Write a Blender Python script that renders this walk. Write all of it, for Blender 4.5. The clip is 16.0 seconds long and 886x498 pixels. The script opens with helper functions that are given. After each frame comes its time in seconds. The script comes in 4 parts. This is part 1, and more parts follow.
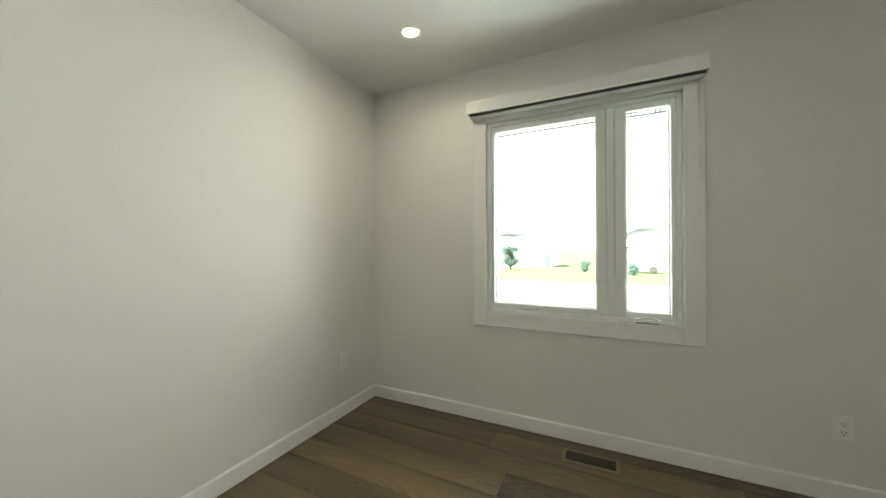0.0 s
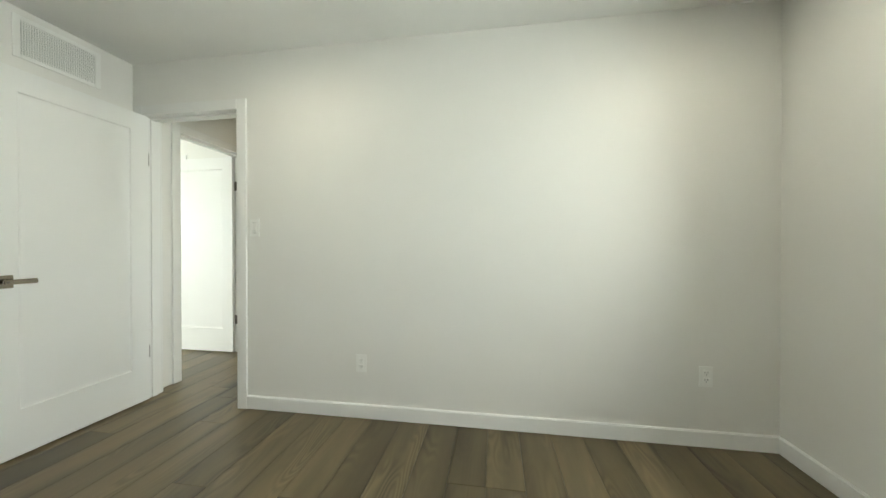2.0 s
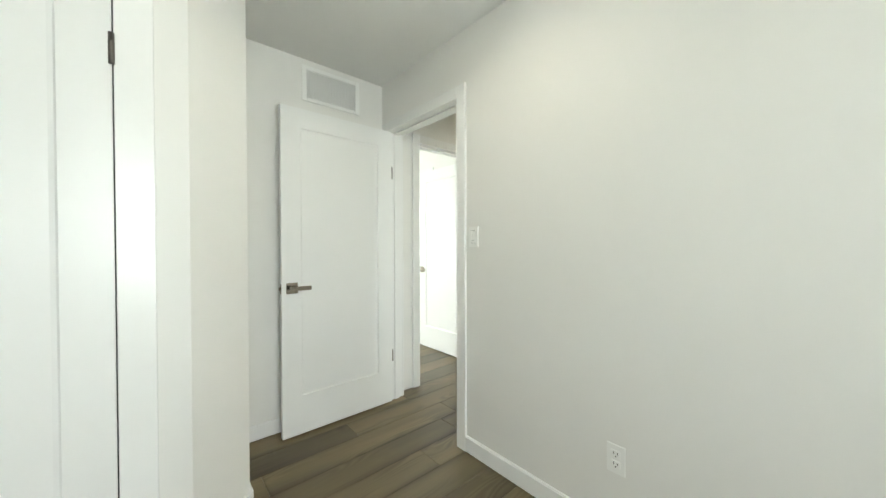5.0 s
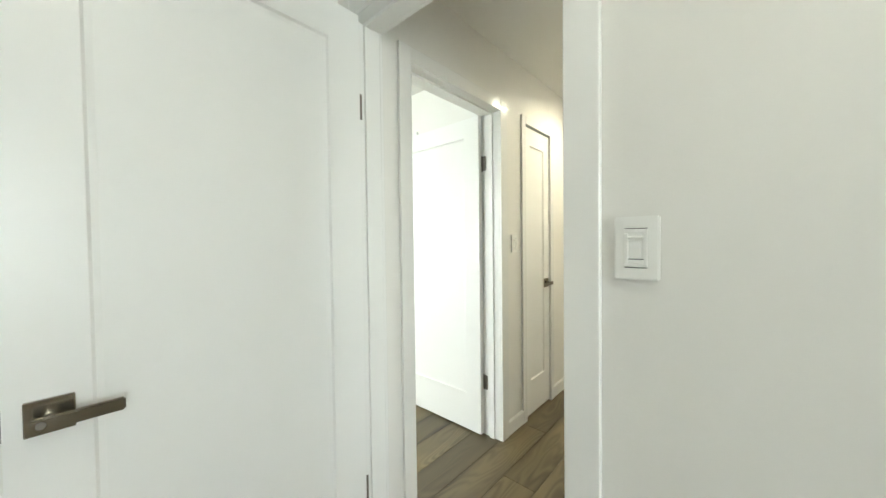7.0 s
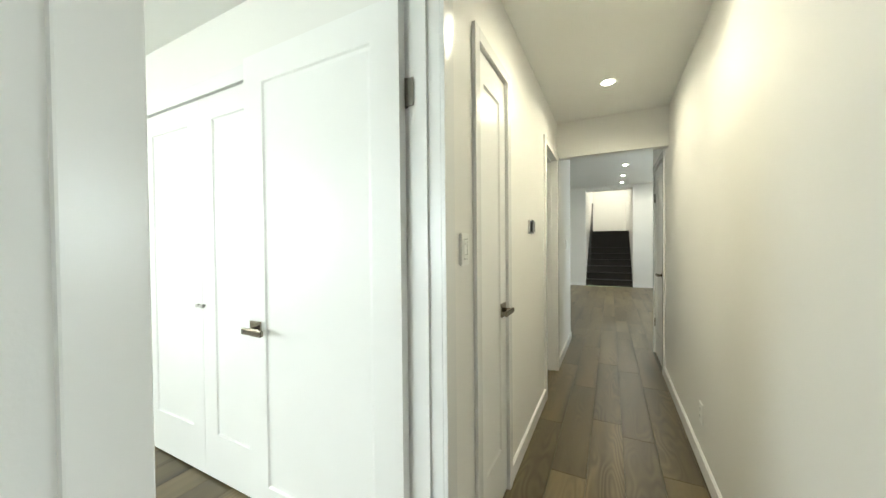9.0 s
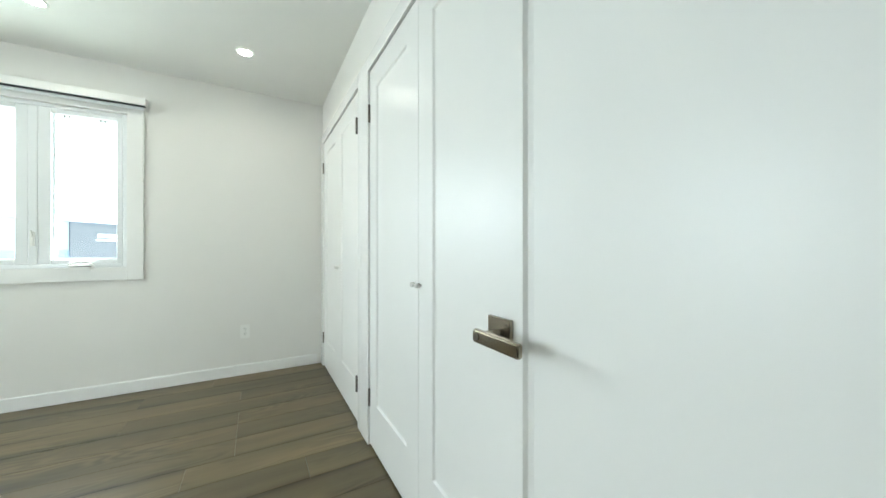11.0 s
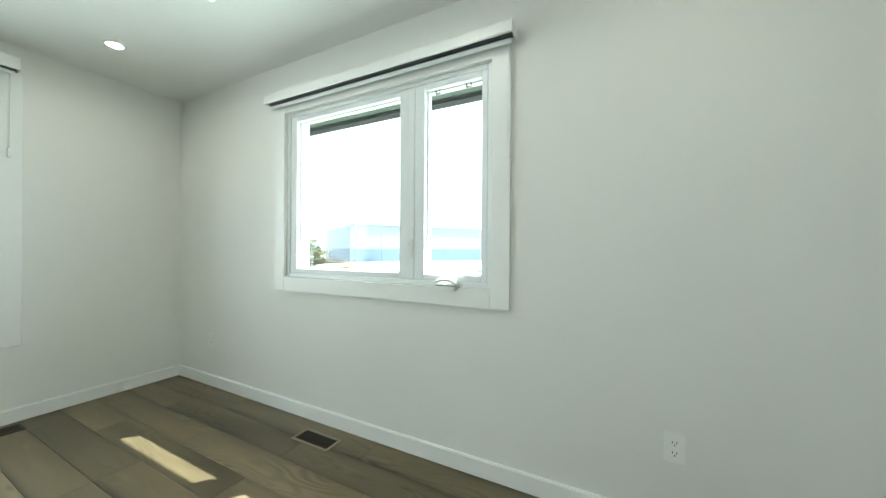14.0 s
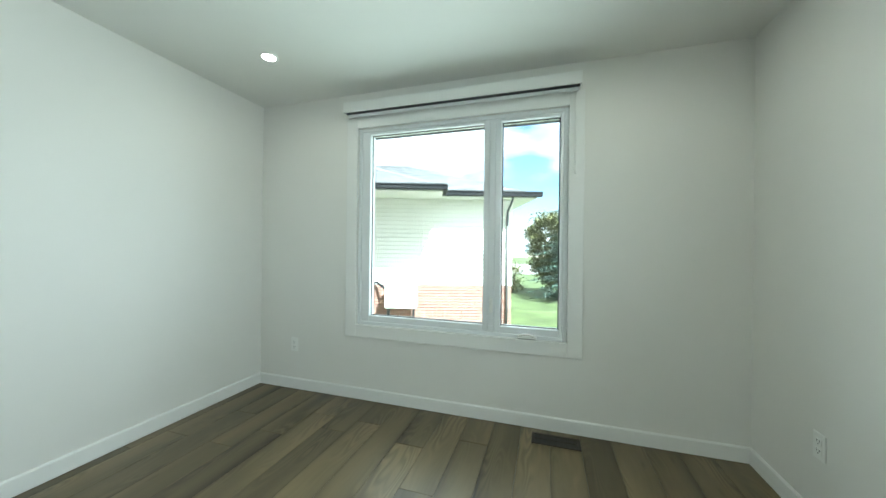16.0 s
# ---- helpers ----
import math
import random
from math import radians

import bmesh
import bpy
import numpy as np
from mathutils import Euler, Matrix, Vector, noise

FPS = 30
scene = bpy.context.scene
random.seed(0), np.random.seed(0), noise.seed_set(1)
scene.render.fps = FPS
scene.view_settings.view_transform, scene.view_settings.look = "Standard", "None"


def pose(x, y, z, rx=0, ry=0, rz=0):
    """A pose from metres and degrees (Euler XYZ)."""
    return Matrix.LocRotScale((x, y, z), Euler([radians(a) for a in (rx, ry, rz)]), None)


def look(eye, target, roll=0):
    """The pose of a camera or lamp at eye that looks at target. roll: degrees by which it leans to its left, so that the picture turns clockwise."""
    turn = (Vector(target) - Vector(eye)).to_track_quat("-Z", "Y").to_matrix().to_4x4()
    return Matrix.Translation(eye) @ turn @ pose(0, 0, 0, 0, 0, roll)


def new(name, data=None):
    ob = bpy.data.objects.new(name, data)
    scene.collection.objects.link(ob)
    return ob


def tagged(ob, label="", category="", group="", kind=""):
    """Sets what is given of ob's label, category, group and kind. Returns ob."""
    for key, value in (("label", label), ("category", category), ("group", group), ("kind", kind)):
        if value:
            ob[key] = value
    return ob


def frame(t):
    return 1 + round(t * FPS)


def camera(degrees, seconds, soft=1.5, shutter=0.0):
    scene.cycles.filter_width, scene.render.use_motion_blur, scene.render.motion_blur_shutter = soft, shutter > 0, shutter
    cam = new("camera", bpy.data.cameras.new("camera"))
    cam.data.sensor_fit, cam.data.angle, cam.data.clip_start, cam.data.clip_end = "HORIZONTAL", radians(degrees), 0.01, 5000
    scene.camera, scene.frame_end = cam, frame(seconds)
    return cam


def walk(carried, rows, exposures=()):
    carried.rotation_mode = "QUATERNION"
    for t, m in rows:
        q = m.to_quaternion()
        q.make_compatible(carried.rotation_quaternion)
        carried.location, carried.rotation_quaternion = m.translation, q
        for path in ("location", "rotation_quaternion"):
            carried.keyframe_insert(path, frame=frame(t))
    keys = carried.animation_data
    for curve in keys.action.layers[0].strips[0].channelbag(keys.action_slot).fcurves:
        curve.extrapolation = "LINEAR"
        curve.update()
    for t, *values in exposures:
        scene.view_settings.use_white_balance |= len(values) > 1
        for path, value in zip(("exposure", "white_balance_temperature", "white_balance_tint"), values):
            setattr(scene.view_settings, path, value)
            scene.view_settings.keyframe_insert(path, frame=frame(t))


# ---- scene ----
cam = camera(106.5, 16.0)

PATH = [
    (0, (-0.079, -0.04, 1.164), (1.724, 0.824, 1.178), -0.1),
    (0.5, (0.028, -0.145, 1.125), (1.504, 1.205, 1.125), -0.1),
    (1, (0.114, -0.212, 1.076), (1.208, 1.462, 1.071), 0.1),
    (1.5, (0.376, -0.38, 1.059), (0.777, 1.579, 1.074), -0.2),
    (2, (0.588, -0.411, 1.109), (0.277, 1.564, 1.096), 0.0),
    (2.5, (0.765, -0.306, 1.147), (-0.121, 1.487, 1.119), -0.2),
    (3, (0.778, -0.255, 1.2), (-0.463, 1.314, 1.164), 0.1),
    (3.5, (0.745, -0.131, 1.219), (-0.653, 1.298, 1.19), 0.0),
    (4, (0.622, -0.027, 1.204), (-0.857, 1.319, 1.176), -0.0),
    (4.2, (0.576, 0.028, 1.187), (-0.934, 1.339, 1.164), -0.1),
    (6.5, (-0.633, 0.755, 1.236), (-2.065, 2.15, 1.195), -0.7),
    (7, (-0.889, 0.937, 1.254), (-2.223, 2.426, 1.209), -0.7),
    (7.5, (-1.094, 1.148, 1.256), (-2.292, 2.749, 1.216), -0.5),
    (8, (-1.286, 1.386, 1.257), (-2.254, 3.136, 1.224), -0.6),
    (8.2, (-1.349, 1.471, 1.257), (-2.231, 3.266, 1.226), -0.6),
    (10.3, (-1.904, 2.124, 1.206), (-3.152, 3.687, 1.184), 0.1),
    (10.5, (-2.016, 2.161, 1.183), (-3.41, 3.595, 1.158), 0.0),
    (11, (-2.344, 2.24, 1.07), (-4.086, 3.221, 1.073), -0.0),
    (11.5, (-2.537, 2.169, 1.021), (-4.457, 2.729, 1.017), 0.1),
    (12, (-2.642, 2.138, 0.98), (-4.616, 2.459, 0.971), 0.0),
    (12.5, (-2.921, 2.124, 0.99), (-4.916, 2.263, 0.969), -0.0),
    (13, (-3.331, 2.097, 1.015), (-5.329, 2.013, 1.015), 0.1),
    (13.5, (-3.737, 2.056, 1.083), (-5.692, 1.633, 1.084), 0.2),
    (14, (-4.073, 1.931, 1.142), (-5.854, 1.022, 1.14), 0.4),
    (14.5, (-4.289, 1.706, 1.191), (-5.733, 0.323, 1.193), 0.5),
    (14.8, (-4.349, 1.548, 1.212), (-5.446, -0.124, 1.207), 0.6),
    (15, (-4.391, 1.433, 1.217), (-5.208, -0.393, 1.214), 0.6),
    (15.5, (-4.434, 1.142, 1.244), (-4.541, -0.855, 1.218), 0.6),
    (16, (-4.513, 0.822, 1.198), (-3.919, -1.088, 1.2), 0.7),
]
walk(cam, [(t, look(eye, target, roll)) for t, eye, target, roll in PATH],
     [(0, 3.05, 6750, 1), (1, 2.9, 6700, 0), (1.5, 3.05, 6600, 1), (2.0, 3.5, 6350, 2), (3, 3.65, 6200, 3), (7, 3.72, 6150, 4), (8.2, 3.6, 6100, 3), (10.5, 3.25, 5850, 2), (11, 2.95, 5750, 2), (12, 2.75, 5600, 1), (13, 2.72, 5650, 0), (14.5, 2.35, 5700, -3), (15, 2.0, 5700, -4), (15.5, 1.7, 5650, -6), (16, 2.3, 5550, -5)])

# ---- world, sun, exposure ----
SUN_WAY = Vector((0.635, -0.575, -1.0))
world = bpy.data.worlds.new("world")
scene.world = world
world.use_nodes = True
wn, wl = world.node_tree.nodes, world.node_tree.links
sky = wn.new("ShaderNodeTexSky")
sky.sky_type, sky.sun_disc = "NISHITA", False
sky.sun_elevation, sky.sun_rotation = radians(48.7), radians(-48.7)
cloud = wn.new("ShaderNodeTexNoise")
cloud.inputs["Scale"].default_value, cloud.inputs["Detail"].default_value = 3.2, 7
ramp = wn.new("ShaderNodeValToRGB")
ramp.color_ramp.elements[0].position, ramp.color_ramp.elements[1].position = 0.34, 0.51
bw = wn.new("ShaderNodeRGBToBW")
lum = wn.new("ShaderNodeMath")
lum.operation, lum.inputs[1].default_value, lum.inputs[2].default_value = "MULTIPLY_ADD", 1.5, 3.5
white = wn.new("ShaderNodeCombineColor")
wl.new(sky.outputs[0], bw.inputs[0])
wl.new(bw.outputs[0], lum.inputs[0])
for k in ("Red", "Green", "Blue"):
    wl.new(lum.outputs[0], white.inputs[k])
mixw = wn.new("ShaderNodeMixRGB")
wl.new(white.outputs[0], mixw.inputs[2])
way = wn.new("ShaderNodeTexCoord")
flat = wn.new("ShaderNodeMapping")
flat.inputs["Scale"].default_value, flat.inputs["Location"].default_value = (1.0, 1.0, 2.6), (0.4, 0.0, 0.0)
wl.new(way.outputs["Generated"], flat.inputs["Vector"])
wl.new(flat.outputs[0], cloud.inputs["Vector"])
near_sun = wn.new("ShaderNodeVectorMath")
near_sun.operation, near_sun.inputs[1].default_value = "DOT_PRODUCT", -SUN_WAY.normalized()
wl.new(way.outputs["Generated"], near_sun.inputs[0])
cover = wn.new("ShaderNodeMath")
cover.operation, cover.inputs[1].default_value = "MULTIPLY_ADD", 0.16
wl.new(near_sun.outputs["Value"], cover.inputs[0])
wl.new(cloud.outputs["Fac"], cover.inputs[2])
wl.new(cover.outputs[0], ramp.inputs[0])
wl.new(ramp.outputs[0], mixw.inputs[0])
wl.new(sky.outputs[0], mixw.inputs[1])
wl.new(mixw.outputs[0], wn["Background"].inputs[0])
wn["Background"].inputs[1].default_value = 0.07
sun_data = bpy.data.lights.new("sun", "SUN")
sun_data.energy, sun_data.angle, sun_data.color = 5.0, radians(0.5), (1.0, 0.97, 0.93)
sun = new("sun", sun_data)
sun.matrix_world = look(-20 * SUN_WAY, (0, 0, 0))

SKY_W = 1.85    # skylight through a window, for each square metre
LAMP_W = 0.19   # one recessed lamp


# ---- materials ----
def shader(name, color, rough=0.5, metal=0.0, var=0.06, scale=3.0, bump=0.0, bump_scale=60.0, spec=0.5):
    m = bpy.data.materials.new(name)
    m.use_nodes = True
    n, l = m.node_tree.nodes, m.node_tree.links
    b = n["Principled BSDF"]
    b.inputs["Roughness"].default_value, b.inputs["Metallic"].default_value = rough, metal
    b.inputs["Specular IOR Level"].default_value = spec
    co = n.new("ShaderNodeTexCoord")
    big = n.new("ShaderNodeTexNoise")
    big.inputs["Scale"].default_value, big.inputs["Detail"].default_value = scale, 6
    l.new(co.outputs["Object"], big.inputs["Vector"])
    r = n.new("ShaderNodeValToRGB")
    c = Vector(color)
    r.color_ramp.elements[0].position, r.color_ramp.elements[1].position = 0.3, 0.7
    r.color_ramp.elements[0].color = (*(c * (1 - var)), 1)
    r.color_ramp.elements[1].color = (*[min(1, v * (1 + var)) for v in c], 1)
    l.new(big.outputs["Fac"], r.inputs[0])
    l.new(r.outputs[0], b.inputs["Base Color"])
    if bump:
        fine = n.new("ShaderNodeTexNoise")
        fine.inputs["Scale"].default_value, fine.inputs["Detail"].default_value = bump_scale, 4
        l.new(co.outputs["Object"], fine.inputs["Vector"])
        bp = n.new("ShaderNodeBump")
        bp.inputs["Strength"].default_value, bp.inputs["Distance"].default_value = bump, 0.002
        l.new(fine.outputs["Fac"], bp.inputs["Height"])
        l.new(bp.outputs[0], b.inputs["Normal"])
    return m


def wood_floor():
    m = bpy.data.materials.new("oak_plank")
    m.use_nodes = True
    n, l = m.node_tree.nodes, m.node_tree.links
    b = n["Principled BSDF"]
    co, info = n.new("ShaderNodeTexCoord"), n.new("ShaderNodeObjectInfo")
    isl = n.new("ShaderNodeNewGeometry")
    rnd = n.new("ShaderNodeMath"); rnd.operation = "ADD"
    l.new(info.outputs["Random"], rnd.inputs[0]); l.new(isl.outputs["Random Per Island"], rnd.inputs[1])
    shift = n.new("ShaderNodeVectorMath"); shift.operation = "SCALE"
    shift.inputs[0].default_value = (7.3, 19.1, 3.7)
    l.new(rnd.outputs[0], shift.inputs["Scale"])
    add = n.new("ShaderNodeVectorMath"); add.operation = "ADD"
    l.new(co.outputs["Object"], add.inputs[0]); l.new(shift.outputs[0], add.inputs[1])
    # cathedral figure: long stretched rings
    mp = n.new("ShaderNodeMapping"); mp.inputs["Scale"].default_value = (9.0, 1.7, 1.0)
    l.new(add.outputs[0], mp.inputs["Vector"])
    fig = n.new("ShaderNodeTexNoise"); fig.inputs["Scale"].default_value, fig.inputs["Detail"].default_value = 0.55, 2
    l.new(mp.outputs[0], fig.inputs["Vector"])
    ring = n.new("ShaderNodeMath"); ring.operation = "MULTIPLY"; ring.inputs[1].default_value = 130.0
    l.new(fig.outputs["Fac"], ring.inputs[0])
    sine = n.new("ShaderNodeMath"); sine.operation = "SINE"
    l.new(ring.outputs[0], sine.inputs[0])
    mp2 = n.new("ShaderNodeMapping"); mp2.inputs["Scale"].default_value = (120.0, 5.0, 1.0)
    l.new(add.outputs[0], mp2.inputs["Vector"])
    grain = n.new("ShaderNodeTexNoise"); grain.inputs["Scale"].default_value, grain.inputs["Detail"].default_value = 1.0, 5
    l.new(mp2.outputs[0], grain.inputs["Vector"])
    mp3 = n.new("ShaderNodeMapping"); mp3.inputs["Scale"].default_value = (6.5, 0.7, 1.0)
    l.new(add.outputs[0], mp3.inputs["Vector"])
    cloudy = n.new("ShaderNodeTexNoise"); cloudy.inputs["Scale"].default_value, cloudy.inputs["Detail"].default_value = 1.0, 1.5
    l.new(mp3.outputs[0], cloudy.inputs["Vector"])
    # each board is shaded along its long edges
    xyz = n.new("ShaderNodeSeparateXYZ"); l.new(co.outputs["Object"], xyz.inputs[0])
    lap = n.new("ShaderNodeMath"); lap.operation, lap.inputs[1].default_value = "PINGPONG", 0.091
    l.new(xyz.outputs["X"], lap.inputs[0])
    wob = n.new("ShaderNodeMath"); wob.operation, wob.inputs[1].default_value = "MULTIPLY_ADD", 0.13
    l.new(cloudy.outputs["Fac"], wob.inputs[0]); l.new(lap.outputs[0], wob.inputs[2])
    side = n.new("ShaderNodeMapRange"); side.interpolation_type = "SMOOTHSTEP"
    for i, v in ((1, 0.030), (2, 0.100), (3, -0.14), (4, 0.0)):
        side.inputs[i].default_value = v
    l.new(wob.outputs[0], side.inputs[0])
    # the rings show only in patches
    mp4 = n.new("ShaderNodeMapping"); mp4.inputs["Scale"].default_value, mp4.inputs["Location"].default_value = (6.0, 1.1, 1.0), (3.1, 8.7, 0)
    l.new(add.outputs[0], mp4.inputs["Vector"])
    patch = n.new("ShaderNodeTexNoise"); patch.inputs["Scale"].default_value, patch.inputs["Detail"].default_value = 1.0, 2
    l.new(mp4.outputs[0], patch.inputs["Vector"])
    amp = n.new("ShaderNodeMapRange")
    for i, v in ((1, 0.48), (2, 0.62), (3, 0.008), (4, 0.075)):
        amp.inputs[i].default_value = v
    l.new(patch.outputs["Fac"], amp.inputs[0])
    # knots
    mp5 = n.new("ShaderNodeMapping"); mp5.inputs["Scale"].default_value = (5.5, 1.5, 0.0)
    l.new(add.outputs[0], mp5.inputs["Vector"])
    vor = n.new("ShaderNodeTexVoronoi"); vor.inputs["Scale"].default_value = 1.0
    l.new(mp5.outputs[0], vor.inputs["Vector"])
    kn = n.new("ShaderNodeMapRange")
    for i, v in ((1, 0.02), (2, 0.09), (3, -0.22), (4, 0.0)):
        kn.inputs[i].default_value = v * (0.6 if i > 2 else 1.0)
    l.new(vor.outputs["Distance"], kn.inputs[0])
    kc = n.new("ShaderNodeMath"); kc.operation = "ADD"
    soft = n.new("ShaderNodeMath"); soft.operation, soft.inputs[1].default_value = "MULTIPLY_ADD", 0.55
    l.new(cloudy.outputs["Fac"], soft.inputs[0]); l.new(side.outputs[0], soft.inputs[2])
    lift = n.new("ShaderNodeMath"); lift.operation, lift.inputs[1].default_value = "ADD", 0.32
    l.new(soft.outputs[0], lift.inputs[0])
    l.new(lift.outputs[0], kc.inputs[0]); l.new(kn.outputs[0], kc.inputs[1])
    t1 = n.new("ShaderNodeMath"); t1.operation = "MULTIPLY_ADD"
    l.new(sine.outputs[0], t1.inputs[0]); l.new(amp.outputs[0], t1.inputs[1]); l.new(kc.outputs[0], t1.inputs[2])
    t2 = n.new("ShaderNodeMath"); t2.operation = "MULTIPLY_ADD"; t2.inputs[1].default_value = 0.09
    l.new(grain.outputs["Fac"], t2.inputs[0]); l.new(t1.outputs[0], t2.inputs[2])
    r = n.new("ShaderNodeValToRGB")
    r.color_ramp.elements[0].position, r.color_ramp.elements[1].position = 0.36, 0.78
    r.color_ramp.elements[0].color, r.color_ramp.elements[1].color = (0.022, 0.0165, 0.007, 1), (0.185, 0.144, 0.074, 1)
    l.new(t2.outputs[0], r.inputs[0])
    hs = n.new("ShaderNodeHueSaturation")
    mr = n.new("ShaderNodeMapRange"); mr.inputs[3].default_value, mr.inputs[4].default_value = 0.74, 1.24
    fr = n.new("ShaderNodeMath"); fr.operation = "FRACT"
    l.new(rnd.outputs[0], fr.inputs[0]); l.new(fr.outputs[0], mr.inputs[0])
    l.new(mr.outputs[0], hs.inputs["Value"]); l.new(r.outputs[0], hs.inputs["Color"])
    l.new(hs.outputs[0], b.inputs["Base Color"])
    rr = n.new("ShaderNodeMapRange"); rr.inputs[3].default_value, rr.inputs[4].default_value = 0.29, 0.42
    l.new(grain.outputs["Fac"], rr.inputs[0]); l.new(rr.outputs[0], b.inputs["Roughness"])
    bp = n.new("ShaderNodeBump"); bp.inputs["Strength"].default_value, bp.inputs["Distance"].default_value = 0.06, 0.001
    l.new(t2.outputs[0], bp.inputs["Height"]); l.new(bp.outputs[0], b.inputs["Normal"])
    return m


def glow(name, color, strength):
    m = bpy.data.materials.new(name)
    m.use_nodes = True
    b = m.node_tree.nodes["Principled BSDF"]
    b.inputs["Base Color"].default_value = (0.9, 0.9, 0.9, 1)
    b.inputs["Emission Color"].default_value, b.inputs["Emission Strength"].default_value = (*color, 1), strength
    return m


def clear_glass():
    m = bpy.data.materials.new("window_glass")
    m.use_nodes = True
    n, l = m.node_tree.nodes, m.node_tree.links
    tr, gl, mx, fr = (n.new("ShaderNodeBsdfTransparent"), n.new("ShaderNodeBsdfGlossy"), n.new("ShaderNodeMixShader"), n.new("ShaderNodeLayerWeight"))
    pw, sc = n.new("ShaderNodeMath"), n.new("ShaderNodeMath")
    pw.operation, pw.inputs[1].default_value = "POWER", 5.0
    sc.operation, sc.inputs[1].default_value, sc.inputs[2].default_value = "MULTIPLY_ADD", 0.9, 0.04
    l.new(fr.outputs["Facing"], pw.inputs[0]); l.new(pw.outputs[0], sc.inputs[0])
    gl.inputs["Roughness"].default_value = 0.0
    tr.inputs[0].default_value = (0.96, 0.98, 0.97, 1)
    l.new(sc.outputs[0], mx.inputs[0]); l.new(tr.outputs[0], mx.inputs[1]); l.new(gl.outputs[0], mx.inputs[2])
    l.new(mx.outputs[0], n["Material Output"].inputs[0])
    return m


WALL = shader("wall_paint", (0.79, 0.78, 0.745), 0.55, var=0.012, scale=1.5, bump=0.10, bump_scale=180)
CEIL = shader("ceiling_paint", (0.80, 0.80, 0.77), 0.8, var=0.015, scale=2, bump=0.15, bump_scale=140)
TRIM = shader("trim_paint", (0.86, 0.86, 0.84), 0.26, var=0.01, scale=4, bump=0.03, bump_scale=90)
DOORP = shader("door_paint", (0.83, 0.83, 0.81), 0.33, var=0.01, scale=3, bump=0.03, bump_scale=70)
VINYL = shader("vinyl_white", (0.80, 0.82, 0.83), 0.35, var=0.01)
PLASTIC = shader("white_plastic", (0.85, 0.85, 0.82), 0.35, var=0.01)
NICKEL = shader("satin_nickel", (0.31, 0.275, 0.22), 0.20, metal=1.0, var=0.08, scale=30)
PALEN = shader("pale_nickel", (0.62, 0.61, 0.58), 0.35, metal=0.6, var=0.05, scale=30)
STEEL = shader("hinge_steel", (0.20, 0.185, 0.16), 0.38, metal=1.0, var=0.1, scale=40)
# near-black; besides black parts it colours in the shade of gaps
DARK = shader("black_and_gap_shade", (0.02, 0.02, 0.02), 0.6)
CHARCOAL = shader("charcoal_fabric", (0.06, 0.065, 0.07), 0.8, var=0.15, scale=40)
BRONZE = shader("register_brown", (0.032, 0.026, 0.019), 0.5, var=0.15, scale=20)
OAK = wood_floor()
GLASS = clear_glass()
LED = glow("led_disc", (1.0, 0.90, 0.74), 14.0)


# ---- geometry helpers ----
def box(bm, x0, x1, y0, y1, z0, z1):
    v = [bm.verts.new((x, y, z)) for x in (x0, x1) for y in (y0, y1) for z in (z0, z1)]
    for f in ((0, 1, 3, 2), (4, 6, 7, 5), (0, 4, 5, 1), (2, 3, 7, 6), (0, 2, 6, 4), (1, 5, 7, 3)):
        bm.faces.new([v[i] for i in f])
    return bm


def soft_box(bm, x0, x1, y0, y1, z0, z1, r=0.003, seg=1):
    t = bmesh.new()
    box(t, x0, x1, y0, y1, z0, z1)
    bmesh.ops.bevel(t, geom=t.edges[:], offset=r, segments=seg, affect="EDGES")
    join(bm, t)
    return bm


def join(bm, t, m=Matrix.Identity(4)):
    t.verts.ensure_lookup_table()
    made = [bm.verts.new(m @ v.co) for v in t.verts]
    for f in t.faces:
        g = bm.faces.new([made[v.index] for v in f.verts])
        g.smooth = f.smooth
    t.free()


def tube(bm, p, q, r, n=16, r2=None):
    t = bmesh.new()
    d = Vector(q) - Vector(p)
    bmesh.ops.create_cone(t, cap_ends=True, segments=n, radius1=r, radius2=r if r2 is None else r2, depth=d.length)
    for f in t.faces:
        f.smooth = len(f.verts) == 4
    t.verts.index_update()
    join(bm, t, Matrix.Translation((Vector(p) + Vector(q)) / 2) @ d.to_track_quat("Z", "Y").to_matrix().to_4x4())
    return bm


def mesh(name, bm, mat):
    bm.normal_update()
    bmesh.ops.recalc_face_normals(bm, faces=bm.faces[:])
    me = bpy.data.meshes.new(name)
    bm.to_mesh(me)
    bm.free()
    me.materials.append(mat)
    return me


def part(name, bm, mat, parent, label=""):
    ob = new(name, mesh(name, bm, mat))
    ob.parent = parent
    return tagged(ob, label)


def struct(name, bm, mat, label="", category=""):
    return tagged(new(name, mesh(name, bm, mat)), label, category, kind="structure")


def empty(name, m, label, category, group="", kind=""):
    ob = new(name)
    ob.empty_display_size = 0.1
    ob.matrix_world = m
    return tagged(ob, label, category, group, kind)


H = 2.43          # ceiling
HEAD = 2.05       # door openings


